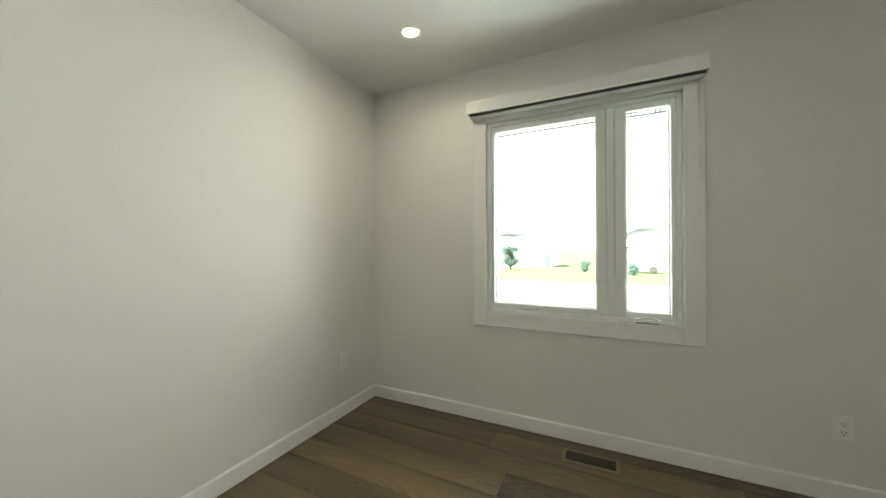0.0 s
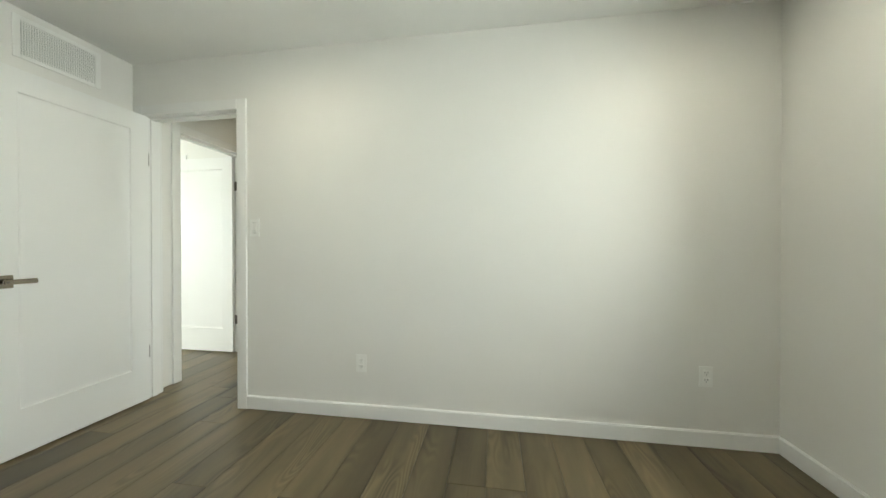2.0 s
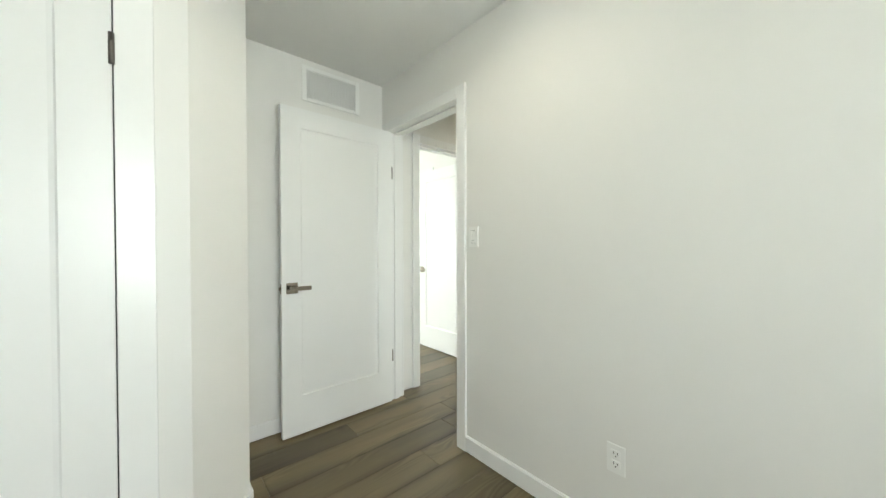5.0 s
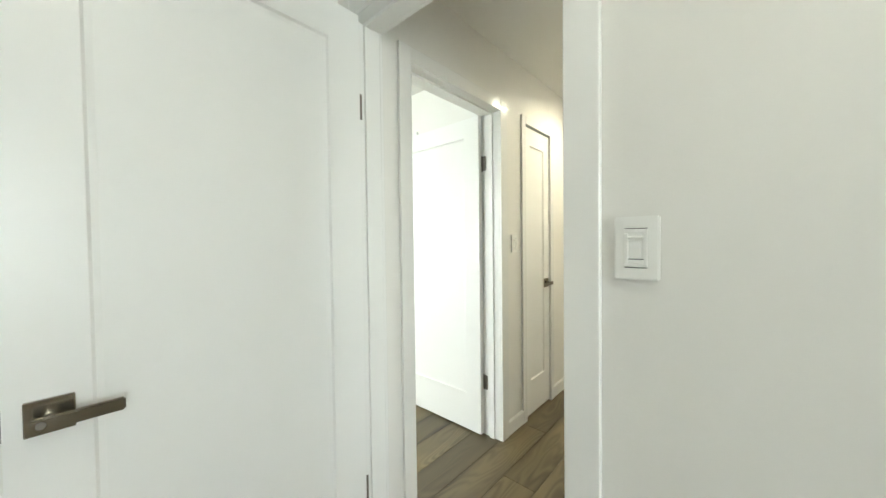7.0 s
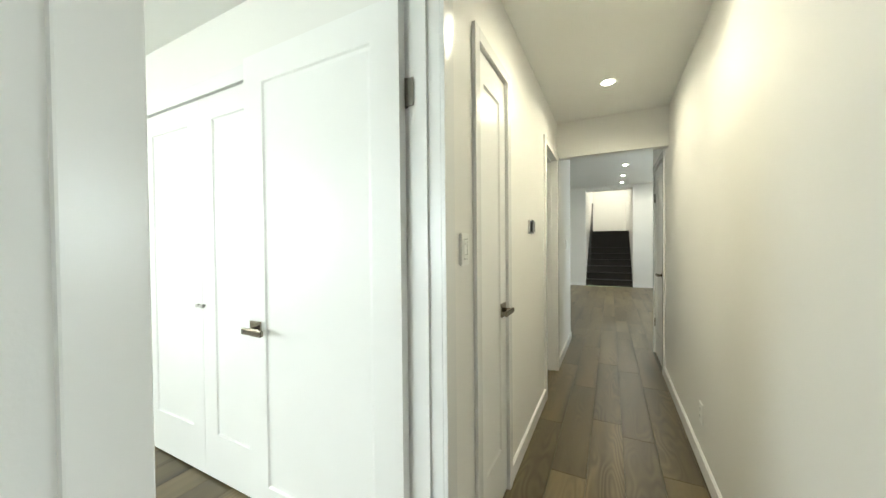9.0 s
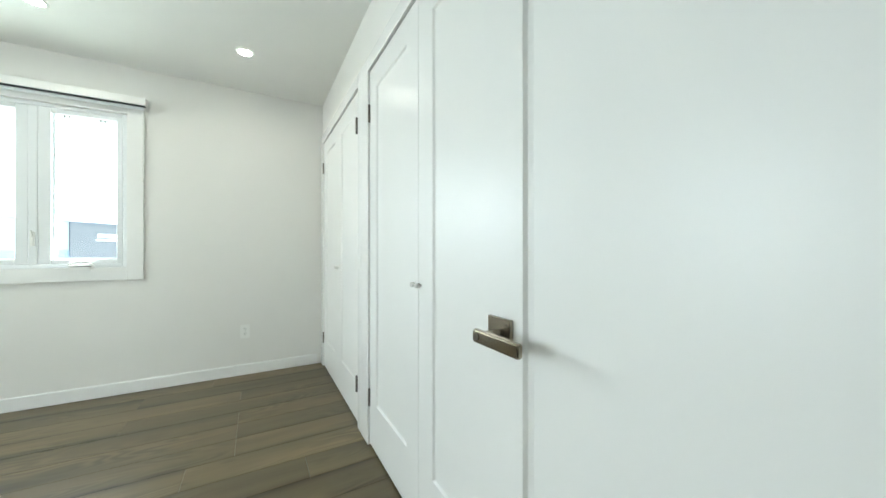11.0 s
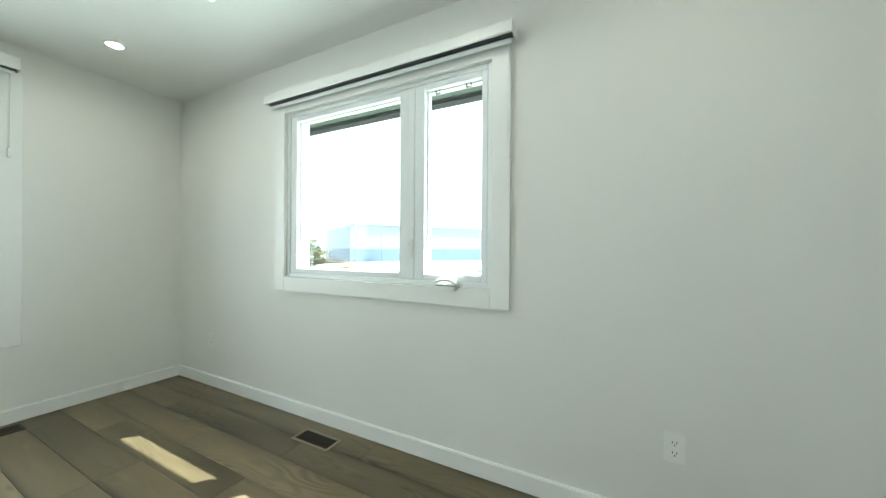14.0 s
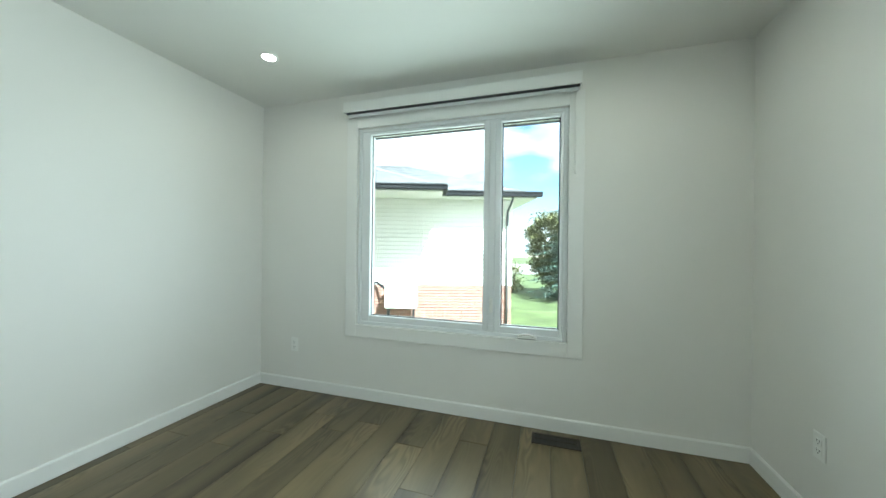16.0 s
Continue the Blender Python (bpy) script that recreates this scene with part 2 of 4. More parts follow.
def wall(name, axis, a, b, lo, hi, holes=(), top=H, bottom=0.0, label="white painted plaster wall", mat=None):
    """A wall between planes a and b across axis, running lo..hi along the other; holes are (lo, hi, z0, z1)."""
    bm = bmesh.new()
    cuts = sorted({lo, hi, *[v for h in holes for v in h[:2]]})
    for p, q in zip(cuts, cuts[1:]):
        mid = (p + q) / 2
        zs = [bottom]
        for h in holes:
            if h[0] < mid < h[1]:
                zs += [h[2], h[3]]
        zs.append(top)
        for z0, z1 in zip(zs[::2], zs[1::2]):
            if z1 - z0 > 1e-4:
                box(bm, *((a, b, p, q) if axis == "x" else (p, q, a, b)), z0, z1)
    bmesh.ops.remove_doubles(bm, verts=bm.verts[:], dist=1e-5)
    return struct(name, bm, mat or WALL, label, "wall")


def skirting(axis, face, out, lo, hi):
    """A baseboard on a wall face; out is the side (+1 or -1) it stands proud of."""
    bm = bmesh.new()
    a, b = sorted((face, face + out * 0.014))
    z1 = 0.092
    box(bm, *((a, b, lo, hi) if axis == "x" else (lo, hi, a, b)), 0.004, z1)
    es = [e for e in bm.edges if all(abs(v.co.z - z1) < 1e-6 and abs((v.co.x if axis == "x" else v.co.y) - (face + out * 0.014)) < 1e-6 for v in e.verts)]
    bmesh.ops.bevel(bm, geom=es, offset=0.005, segments=2, affect="EDGES")
    return struct("baseboard", bm, TRIM, "white painted flat baseboard along the wall", "baseboard")


def casing(axis, face, out, lo, hi, z1, w=0.07, z0=0.0, proud=0.016, sill=False):
    """Flat trim round an opening on one wall face."""
    bm = bmesh.new()
    a, b = sorted((face, face + out * proud))
    def piece(p, q, u, v):
        soft_box(bm, *((a, b, p, q) if axis == "x" else (p, q, a, b)), u, v, 0.002)
    piece(lo - w, lo, z0 - (w if sill else 0), z1 + w)
    piece(hi, hi + w, z0 - (w if sill else 0), z1 + w)
    piece(lo, hi, z1, z1 + w)
    if sill:
        piece(lo, hi, z0 - w, z0)
    return struct("trim", bm, TRIM, "flat white painted casing round an opening", "trim")


def jamb(axis, a, b, lo, hi, z1, t=0.016, stop=None):
    bm = bmesh.new()
    def piece(p, q, u, v):
        box(bm, *((a, b, p, q) if axis == "x" else (p, q, a, b)), u, v)
    piece(lo - t, lo, 0, z1 + t)
    piece(hi, hi + t, 0, z1 + t)
    piece(lo, hi, z1, z1 + t)
    if stop is not None:
        a, b = stop, stop + 0.035
        piece(lo, lo + 0.011, 0, z1)
        piece(hi - 0.011, hi, 0, z1)
        piece(lo + 0.011, hi - 0.011, z1 - 0.011, z1)
    return struct("trim", bm, TRIM, "white painted door jamb lining the opening", "trim")


# ---- the large structure ----
# room A x -2.06..2.10, y -1.49..1.62; hall x -2.015..-0.98, y 1.735..5.2; room B x -5.645..-2.12, y -1.49..2.79
AX0, AX1, AY0, AY1 = -2.015, 2.10, -1.50, 1.62
HX0, HX1, HY0, HY1 = -1.992, -1.070, 1.735, 5.21
BX0, BX1, BY0, BY1 = -5.64, -2.112, -1.50, 2.785
AD = (-1.918, -1.157)         # door of room A, in its north wall
BD = (1.955, 2.692)            # door of room B, in the hall's west wall
CD = (3.01, 3.405)            # linen closet in the hall's west wall
DD = (4.53, 5.15)             # bathroom in the hall's west wall
ED = (1.80, 2.56)             # room E in the hall's east wall
FD = (5.50, 6.20)             # closed door past the header
KD = ((-5.545, -4.333), (-4.125, -2.868))   # closets of room B
WIN_A = (-0.44, 0.67, 0.752, 2.04)        # y0 y1 z0 z1
WIN_W = (-0.108, 1.402, 0.94, 2.075)
WIN_S = (-4.65, -3.075, 0.592, 2.15)      # x0 x1 z0 z1
LX0, LX1, LY1 = -6.0, 4.2, 12.6           # living room

# the holes after WIN_A are unseen, cut to bring light into the rooms behind
wall("wall_1", "x", AX1, AX1 + 0.2, AY0 - 0.2, 12.8, [WIN_A, (2.6, 3.5, 1.0, 2.05), (7.4, 10.0, 0.9, 2.2)], top=2.97)
wall("wall_2", "y", AY1, HY0, BX1, AX1, [(AD[0] - 0.016, AD[1] + 0.016, 0, HEAD + 0.016)])
wall("wall_3", "x", BX1, AX0, BY0, AY1)
wall("wall_4", "y", AY0 - 0.2, AY0, BX0 - 0.2, AX1, [WIN_S])
wall("wall_5", "x", BX1, HX0, HY0, 6.4, [(v[0] - 0.016, v[1] + 0.016, 0, HEAD + 0.016) for v in (BD, CD, DD)], top=2.97)
wall("wall_6", "x", HX1, HX1 + 0.105, HY0, 6.4, [(v[0] - 0.016, v[1] + 0.016, 0, HEAD + 0.016) for v in (ED, FD)], top=2.97)
wall("wall_7", "x", BX0 - 0.2, BX0, BY0, 12.8, [WIN_W], top=2.97)
wall("wall_8", "y", BY1, BY1 + 0.1, BX0, BX1, [(k[0] - 0.016, k[1] + 0.016, 0, HEAD + 0.016) for k in KD])
bm = bmesh.new()
# closet of room A: front at x -1.18, chamfered corner to y 0.57
pts = [(-1.212, AY0), (-1.212, 0.362), (-1.424, 0.579), (AX0, 0.579), (AX0, 0.479), (-1.46, 0.479), (-1.312, 0.32), (-1.312, AY0)]
lo = [bm.verts.new((x, y, 0)) for x, y in pts]
hi = [bm.verts.new((x, y, H)) for x, y in pts]
for i in range(len(pts)):
    j = (i + 1) % len(pts)
    bm.faces.new((lo[i], lo[j], hi[j], hi[i]))
bm.faces.new(lo); bm.faces.new(hi)
struct("wall_9", bm, WALL, "white painted closet wall with a chamfered corner", "wall")
# hall header beam towards the living room
wall("wall_10", "y", HY1, HY1 + 0.1, HX0, HX1, top=2.97, bottom=2.085, label="white painted dropped header over the hall's end")

bm = bmesh.new(); box(bm, BX0, AX1, AY0, HY1 + 0.05, H, H + 0.12)
struct("ceiling", bm, CEIL, "smooth white painted ceiling", "ceiling")
bm = bmesh.new(); box(bm, BX0, AX1, AY0, 12.3, -0.2, -0.012)
floor = struct("floor", bm, OAK, "grey-brown oak plank floor", "floor")

# living room beyond the hall, room E, bathroom and closet backs
LH = 2.85
wall("wall_11", "y", HY1, HY1 + 0.1, BX0, BX1, top=LH)
wall("wall_12", "y", HY1, HY1 + 0.1, HX1 + 0.105, AX1, top=LH)
wall("wall_13", "y", 12.3, 12.45, BX0, AX1, [(-2.17, -0.97, 0, 2.78)], top=2.97)
wall("wall_14", "y", 4.57, 4.67, HX1 + 0.105, AX1)
wall("wall_15", "y", 3.50, 3.60, BX0, BX1)
# stairwell behind the far wall
wall("wall_17", "x", -2.29, -2.17, 12.45, 17.0, top=4.6)
wall("wall_18", "x", -0.97, -0.85, 12.45, 17.0, top=4.6)
wall("wall_19", "y", 17.0, 17.1, -2.29, -0.85, top=4.6)
bm = bmesh.new(); box(bm, BX0, AX1, HY1 + 0.1, 12.3, LH, LH + 0.12)
struct("ceiling", bm, CEIL, "smooth white painted ceiling of the living room", "ceiling")
bm = bmesh.new(); box(bm, -2.29, -0.85, 12.8, 17.1, 4.6, 4.7)
struct("ceiling", bm, CEIL, "white ceiling over the stairwell", "ceiling")
wall("wall_20", "y", 12.45, 12.8, -2.29, -0.85, top=4.6, bottom=2.78)

# chamfer and wall baseboards
skirting("x", AX1, -1, AY0, AY1 - 0.014)
skirting("y", AY1, -1, AD[1] + 0.07, AX1)
skirting("x", AX0, 1, 0.579 + 0.014, AY1 - 0.014)
skirting("y", 0.579, 1, AX0, -1.43)
skirting("x", -1.212, 1, 0.275, 0.356)
bm = bmesh.new()
d = Vector((-0.212, 0.217, 0)).normalized()
box(bm, -0.004, 0.309, -0.014, 0.0, 0, 0.092)
bmesh.ops.transform(bm, matrix=Matrix.Translation((-1.212, 0.362, 0)) @ Matrix.Rotation(math.atan2(d.y, d.x), 4, "Z"), verts=bm.verts)
struct("baseboard", bm, TRIM, "white baseboard on the chamfered closet corner", "baseboard")
skirting("x", BX0, 1, BY0 + 0.014, BY1 - 0.05)
skirting("y", BY0, 1, BX0, BX1)
skirting("x", BX1, -1, BY0 + 0.014, BD[0] - 0.07)
skirting("x", HX0, 1, BD[1] + 0.07, CD[0] - 0.05)
skirting("x", HX0, 1, CD[1] + 0.05, DD[0] - 0.06)
skirting("x", HX0, 1, DD[1] + 0.06, 6.39)
skirting("x", HX1, -1, ED[1] + 0.07, FD[0] - 0.06)
skirting("y", 12.3, -1, BX0, -2.18)
skirting("y", 12.3, -1, -0.96, AX1)
skirting("y", 4.57, -1, HX1 + 0.105, -0.27)

# openings: jambs and casings
jamb("y", AY1, HY0, AD[0], AD[1], HEAD, stop=AY1 + 0.042); casing("y", AY1, -1, AD[0], AD[1], HEAD); casing("y", HY0, 1, AD[0] - 0.0, AD[1], HEAD, w=0.06)
jamb("x", BX1, HX0, BD[0], BD[1], HEAD, stop=BX1 + 0.042); casing("x", HX0, 1, BD[0], BD[1], HEAD); casing("x", BX1, -1, BD[0], BD[1], HEAD)
jamb("x", BX1, HX0, CD[0], CD[1], HEAD); casing("x", HX0, 1, CD[0], CD[1], HEAD, w=0.05)
jamb("x", BX1, HX0, DD[0], DD[1], HEAD, stop=BX1 + 0.042); casing("x", HX0, 1, DD[0], DD[1], HEAD, w=0.06)
jamb("x", HX1, HX1 + 0.105, ED[0], ED[1], HEAD, stop=HX1 + 0.028); casing("x", HX1, -1, ED[0], ED[1], HEAD, w=0.07)
jamb("x", HX1, HX1 + 0.105, FD[0], FD[1], HEAD); casing("x", HX1, -1, FD[0], FD[1], HEAD, w=0.06)
for k in KD:
    jamb("y", BY1, BY1 + 0.1, k[0], k[1], HEAD); casing("y", BY1, -1, k[0], k[1], HEAD, w=0.075)
bm = bmesh.new(); box(bm, KD[0][1] + 0.0752, KD[1][0] - 0.0752, BY1 - 0.0155, BY1, 0, HEAD + 0.074)
struct("trim", bm, TRIM, "white painted mullion board between two closets", "trim")


# ---- doors ----
def leaf_mesh(w, h, t=0.035, stile=0.115, top=0.12, base=0.24):
    """A door leaf: x 0..w from the hinge, y 0..t, one recessed panel on each face."""
    bm = bmesh.new()
    def ring(x0, x1, z0, z1, y):
        return [bm.verts.new(c) for c in ((x0, y, z0), (x1, y, z0), (x1, y, z1), (x0, y, z1))]
    loops = []
    for y, s in ((0.0, 1), (t, -1)):
        a = ring(0, w, 0, h, y)
        b = ring(stile, w - stile, base, h - top, y)
        c = ring(stile + 0.006, w - stile - 0.006, base + 0.006, h - top - 0.006, y + s * 0.007)
        e = ring(stile + 0.018, w - stile - 0.018, base + 0.018, h - top - 0.018, y + s * 0.009)
        for p, q in ((a, b), (b, c), (c, e)):
            for i in range(4):
                j = (i + 1) % 4
                bm.faces.new((p[i], p[j], q[j], q[i]))
        bm.faces.new(e)
        loops.append(a)
    for i in range(4):
        j = (i + 1) % 4
        bm.faces.new((loops[0][i], loops[0][j], loops[1][j], loops[1][i]))
    return bm


def lever(parent, x, z, y, side, toward):
    """A lever handle on the face y (side -1 or +1 is its outward way); toward: x way of the lever."""
    bm = bmesh.new()
    a, b = sorted((y, y + side * 0.009))
    soft_box(bm, x - 0.033, x + 0.033, a, b, z - 0.033, z + 0.033, 0.0015)
    handle = part("handle", bm, NICKEL, parent, "satin nickel square rose")
    bm = bmesh.new()
    tube(bm, (x, y + side * 0.008, z), (x, y + side * 0.048, z), 0.011)
    lo, hi = sorted((x - toward * 0.024, x + toward * 0.102))
    a, b = sorted((y + side * 0.040, y + side * 0.053))
    soft_box(bm, lo, hi, a, b, z - 0.0125, z + 0.0125, 0.003, 2)
    part("lever", bm, NICKEL, handle, "satin nickel flat lever")
    bm = bmesh.new()
    tube(bm, (x - toward * 0.010, y + side * 0.050, z), (x - toward * 0.010, y + side * 0.0555, z), 0.0065)
    part("privacy_pin", bm, STEEL, handle)


def hinge_at(parent, z, x=0.0, y=-0.004, plates=True):
    bm = bmesh.new()
    tube(bm, (x, y, z - 0.048), (x, y, z + 0.048), 0.0075, 12)
    for k in (-0.018, 0.0, 0.018):
        tube(bm, (x, y, z + k - 0.001), (x, y, z + k + 0.001), 0.0083, 12)
    if plates:
        box(bm, x - 0.032, x - 0.002, y + 0.003, y + 0.006, z - 0.045, z + 0.045)
        box(bm, x + 0.001, x + 0.003, y + 0.004, y + 0.034, z - 0.045, z + 0.045)
    part("hinge", bm, STEEL, parent, "brushed steel butt hinge")


def door(name, m, w, label, hz=0.918, handles=(-1, 1), h=2.03, toward=-1, plates=False, hy=-0.004, hinges=(0.333, 1.733), stile=0.115):
    ob = empty(name, m, label, "door", kind="structure")
    part("leaf", leaf_mesh(w, h, stile=stile), DOORP, ob)
    for s in handles:
        lever(ob, w - 0.058, hz, 0.0 if s < 0 else 0.035, s, toward)
    if handles:
        bm = bmesh.new()
        box(bm, w, w + 0.0015, 0.006, 0.029, 0.885, 0.945)
        soft_box(bm, w, w + 0.011, 0.012, 0.024, 0.905, 0.926, 0.003)
        part("latch", bm, NICKEL, ob, "nickel latch plate")
    for z in hinges:
        hinge_at(ob, z, y=hy, plates=plates)
    return ob


door("door_1", pose(AD[0] + 0.004, AY1 - 0.004, 0.012, 0, 0, -90), 0.775, "white one-panel door standing open against the wall", plates=True)
door("door_2", pose(BX1 - 0.004, BD[1] - 0.006, 0.012, 0, 0, 180), 0.785, "white one-panel door standing open beside the closets", plates=True, hz=0.895)
door("door_3", pose(HX0 - 0.002, CD[0] + 0.003, 0.012, 0, 0, 90), CD[1] - CD[0] - 0.006, "narrow white one-panel linen closet door, closed", handles=(-1,), stile=0.085)
door("door_4", pose(-0.195, 4.556, 0.012), 0.62, "white one-panel closet door, closed, in the east bedroom", handles=(), hinges=(0.265, 1.795))
casing("y", 4.57, -1, -0.199, 0.429, HEAD, w=0.07)
# black sheet on the solid wall: paints the shade in the door's gaps
bm = bmesh.new(); box(bm, -0.199, 0.429, 4.5665, 4.5695, 0, HEAD); struct("trim", bm, DARK, "black sheet painting the shaded gap round a closet door", "trim")
door("door_5", pose(BX1 - 0.012, DD[1] - 0.006, 0.012, 0, 0, 180), 0.70, "white bathroom door standing open", plates=True, handles=(-1, 1))
door("door_6", pose(-1.2295, 0.172, 0.012, 0, 0, -90), 0.78, "white one-panel closet door, closed, with steel hinges", handles=(), hinges=(0.255, 1.79), hy=0.041)
casing("x", -1.212, 1, -0.611, 0.176, HEAD, w=0.095)
# again a black sheet in place of the shade round the leaf
bm = bmesh.new(); box(bm, -1.2118, -1.2105, -0.611, 0.176, 0, HEAD); struct("trim", bm, DARK, "black sheet painting the shaded gap round a closet door", "trim")


def knob(parent, x, z, y):
    bm = bmesh.new()
    tube(bm, (x, y, z), (x, y - 0.008, z), 0.006)
    tube(bm, (x, y - 0.006, z), (x, y - 0.023, z), 0.0095, 20)
    part("knob", bm, PALEN, parent, "brushed nickel cylinder knob")


n = 7
for k in KD:
    half = (k[1] - k[0]) / 2 - 0.004
    ob = door("door_%d" % n, pose(k[0] + 0.003, BY1 - 0.004, 0.012), half, "white one-panel closet door with a nickel cylinder knob, closed", handles=(), hinges=(0.25, 1.803))
    knob(ob, half - 0.021, 0.922, 0.0)
    ob = door("door_%d" % (n + 1), pose(k[1] - 0.003, BY1 - 0.004, 0.012), half, "white one-panel closet door with a nickel cylinder knob, closed", handles=(), hinges=())
    ob.matrix_world = Matrix.Translation((k[1] - 0.003 - half, BY1 - 0.004, 0.012))
    knob(ob, 0.021, 0.922, 0.0)
    for z in (0.25, 1.803):
        hinge_at(ob, z, x=half + 0.001, y=-0.016, plates=False)
    n += 2


# ---- windows ----
def window(name, m, u0, u1, z0, z1, fixed, cas, gz0, gz1, label, seal=None):
    """u to the right seen from inside, y outwards. fixed, cas: u ranges of the two panes; gz: heights of the glass."""
    ob = empty(name, m, label, "window", kind="structure")
    w = 0.095
    bm = bmesh.new()
    for a, b, c, d in ((u0 - w, u0, z0 - w, z1 + w), (u1, u1 + w, z0 - w, z1 + w), (u0, u1, z0 - w, z0), (u0, u1, z1, z1 + w)):
        soft_box(bm, a, b, -0.018, 0.0, c, d, 0.002)
    part("casing", bm, TRIM, ob, "flat white painted window casing")
    um = (fixed[1] + cas[0]) / 2
    def frame_ring(bm, a, b, c, d, a2, b2, c2, d2, y0, y1, r=0.004):
        soft_box(bm, a, a2, y0, y1, c, d, r); soft_box(bm, b2, b, y0, y1, c, d, r)
        soft_box(bm, a2, b2, y0, y1, c, c2, r); soft_box(bm, a2, b2, y0, y1, d2, d, r)
    bm = bmesh.new()
    frame_ring(bm, u0, u1, z0, z1, u0 + 0.028, u1 - 0.028, z0 + 0.028, z1 - 0.028, 0.008, 0.11)
    soft_box(bm, um - 0.022, um + 0.022, 0.010, 0.108, z0 + 0.028, z1 - 0.028, 0.004)
    part("window_frame", bm, VINYL, ob, "white vinyl window frame")
    # fixed light
    bm = bmesh.new()
    frame_ring(bm, u0 + 0.028, um - 0.022, z0 + 0.028, z1 - 0.028, fixed[0], fixed[1], gz0, gz1, 0.016, 0.095)
    fs = part("fixed_sash", bm, VINYL, ob)
    bm = bmesh.new()
    frame_ring(bm, fixed[0] - 0.004, fixed[1] + 0.004, gz0 - 0.004, gz1 + 0.004, fixed[0] + 0.006, fixed[1] - 0.006, gz0 + 0.006, gz1 - 0.006, 0.048, 0.054, 0.001)
    part("gasket", bm, seal or VINYL, fs)
    bm = bmesh.new(); box(bm, fixed[0] - 0.002, fixed[1] + 0.002, 0.056, 0.060, gz0 - 0.002, gz1 + 0.002)
    part("pane", bm, GLASS, fs, "clear glass").visible_shadow = False
    # casement
    bm = bmesh.new()
    frame_ring(bm, um + 0.022, u1 - 0.028, z0 + 0.028, z1 - 0.028, cas[0], cas[1], gz0, gz1, 0.012, 0.098)
    cs = part("casement_sash", bm, VINYL, ob)
    bm = bmesh.new()
    frame_ring(bm, cas[0] - 0.004, cas[1] + 0.004, gz0 - 0.004, gz1 + 0.004, cas[0] + 0.008, cas[1] - 0.008, gz0 + 0.006, gz1 - 0.006, 0.046, 0.052, 0.001)
    part("gasket", bm, seal or VINYL, cs)
    bm = bmesh.new(); box(bm, cas[0] - 0.002, cas[1] + 0.002, 0.056, 0.060, gz0 - 0.002, gz1 + 0.002)
    part("pane", bm, GLASS, cs, "clear glass").visible_shadow = False
    for q in (0.2, 0.75):
        x = cas[0] + q * (cas[1] - cas[0])
        bm = bmesh.new()
        for a, b, c, d in ((x - 0.014, x - 0.010, -0.02, 0.004), (x + 0.010, x + 0.014, -0.02, 0.004), (x - 0.014, x + 0.014, -0.022, -0.018)):
            box(bm, a, b, 0.040, 0.047, gz1 + c, gz1 + d)
        part("screen_clip", bm, DARK, cs, "small black screen clip")
    # folding crank and its cover, lock lever
    uc = (cas[0] + cas[1]) / 2 - 0.01
    zc = z0 + 0.022
    bm = bmesh.new()
    soft_box(bm, uc - 0.062, uc + 0.062, -0.034, 0.014, zc - 0.036, zc + 0.002, 0.008, 2)
    cr = part("crank", bm, PLASTIC, ob, "white folding casement crank")
    bm = bmesh.new()
    last = None
    for i in range(11):
        s = i / 10
        p = (uc - 0.058 + 0.116 * s, -0.030 - 0.012 * math.sin(s * math.pi), zc + 0.004 + 0.016 * math.sin(s * math.pi))
        if last:
            tube(bm, last, p, 0.0075, 8)
        last = p
    part("crank_arm", bm, PLASTIC, cr)
    bm = bmesh.new(); tube(bm, (uc + 0.058, -0.030, zc + 0.004), (uc + 0.058, -0.058, zc + 0.002), 0.008, 10)
    part("crank_knob", bm, PLASTIC, cr)
    bm = bmesh.new(); box(bm, uc - 0.056, uc + 0.056, -0.0355, -0.033, zc - 0.014, zc - 0.010)
    part("crank_slot", bm, CHARCOAL, cr)
    bm = bmesh.new()
    zl = gz0 + 0.14
    soft_box(bm, um - 0.010, um + 0.012, -0.004, 0.012, zl - 0.05, zl + 0.05, 0.005, 2)
    tube(bm, (um, 0.002, zl + 0.01), (um, -0.014, zl + 0.055), 0.006, 8)
    part("lock_lever", bm, PLASTIC, ob, "white sash lock lever")
    # the sky's light in the opening
    d = bpy.data.lights.new("skylight", "AREA")
    d.shape, d.size, d.size_y, d.color = "RECTANGLE", u1 - u0 - 0.12, z1 - z0 - 0.12, (0.98, 0.98, 0.96)
    d.energy = SKY_W * (u1 - u0) * (z1 - z0)
    d.spread = radians(140)
    lamp = new("skylight", d)
    lamp.matrix_world = m @ pose((u0 + u1) / 2, 0.075, (z0 + z1) / 2, -90, 0, 0)
    return ob


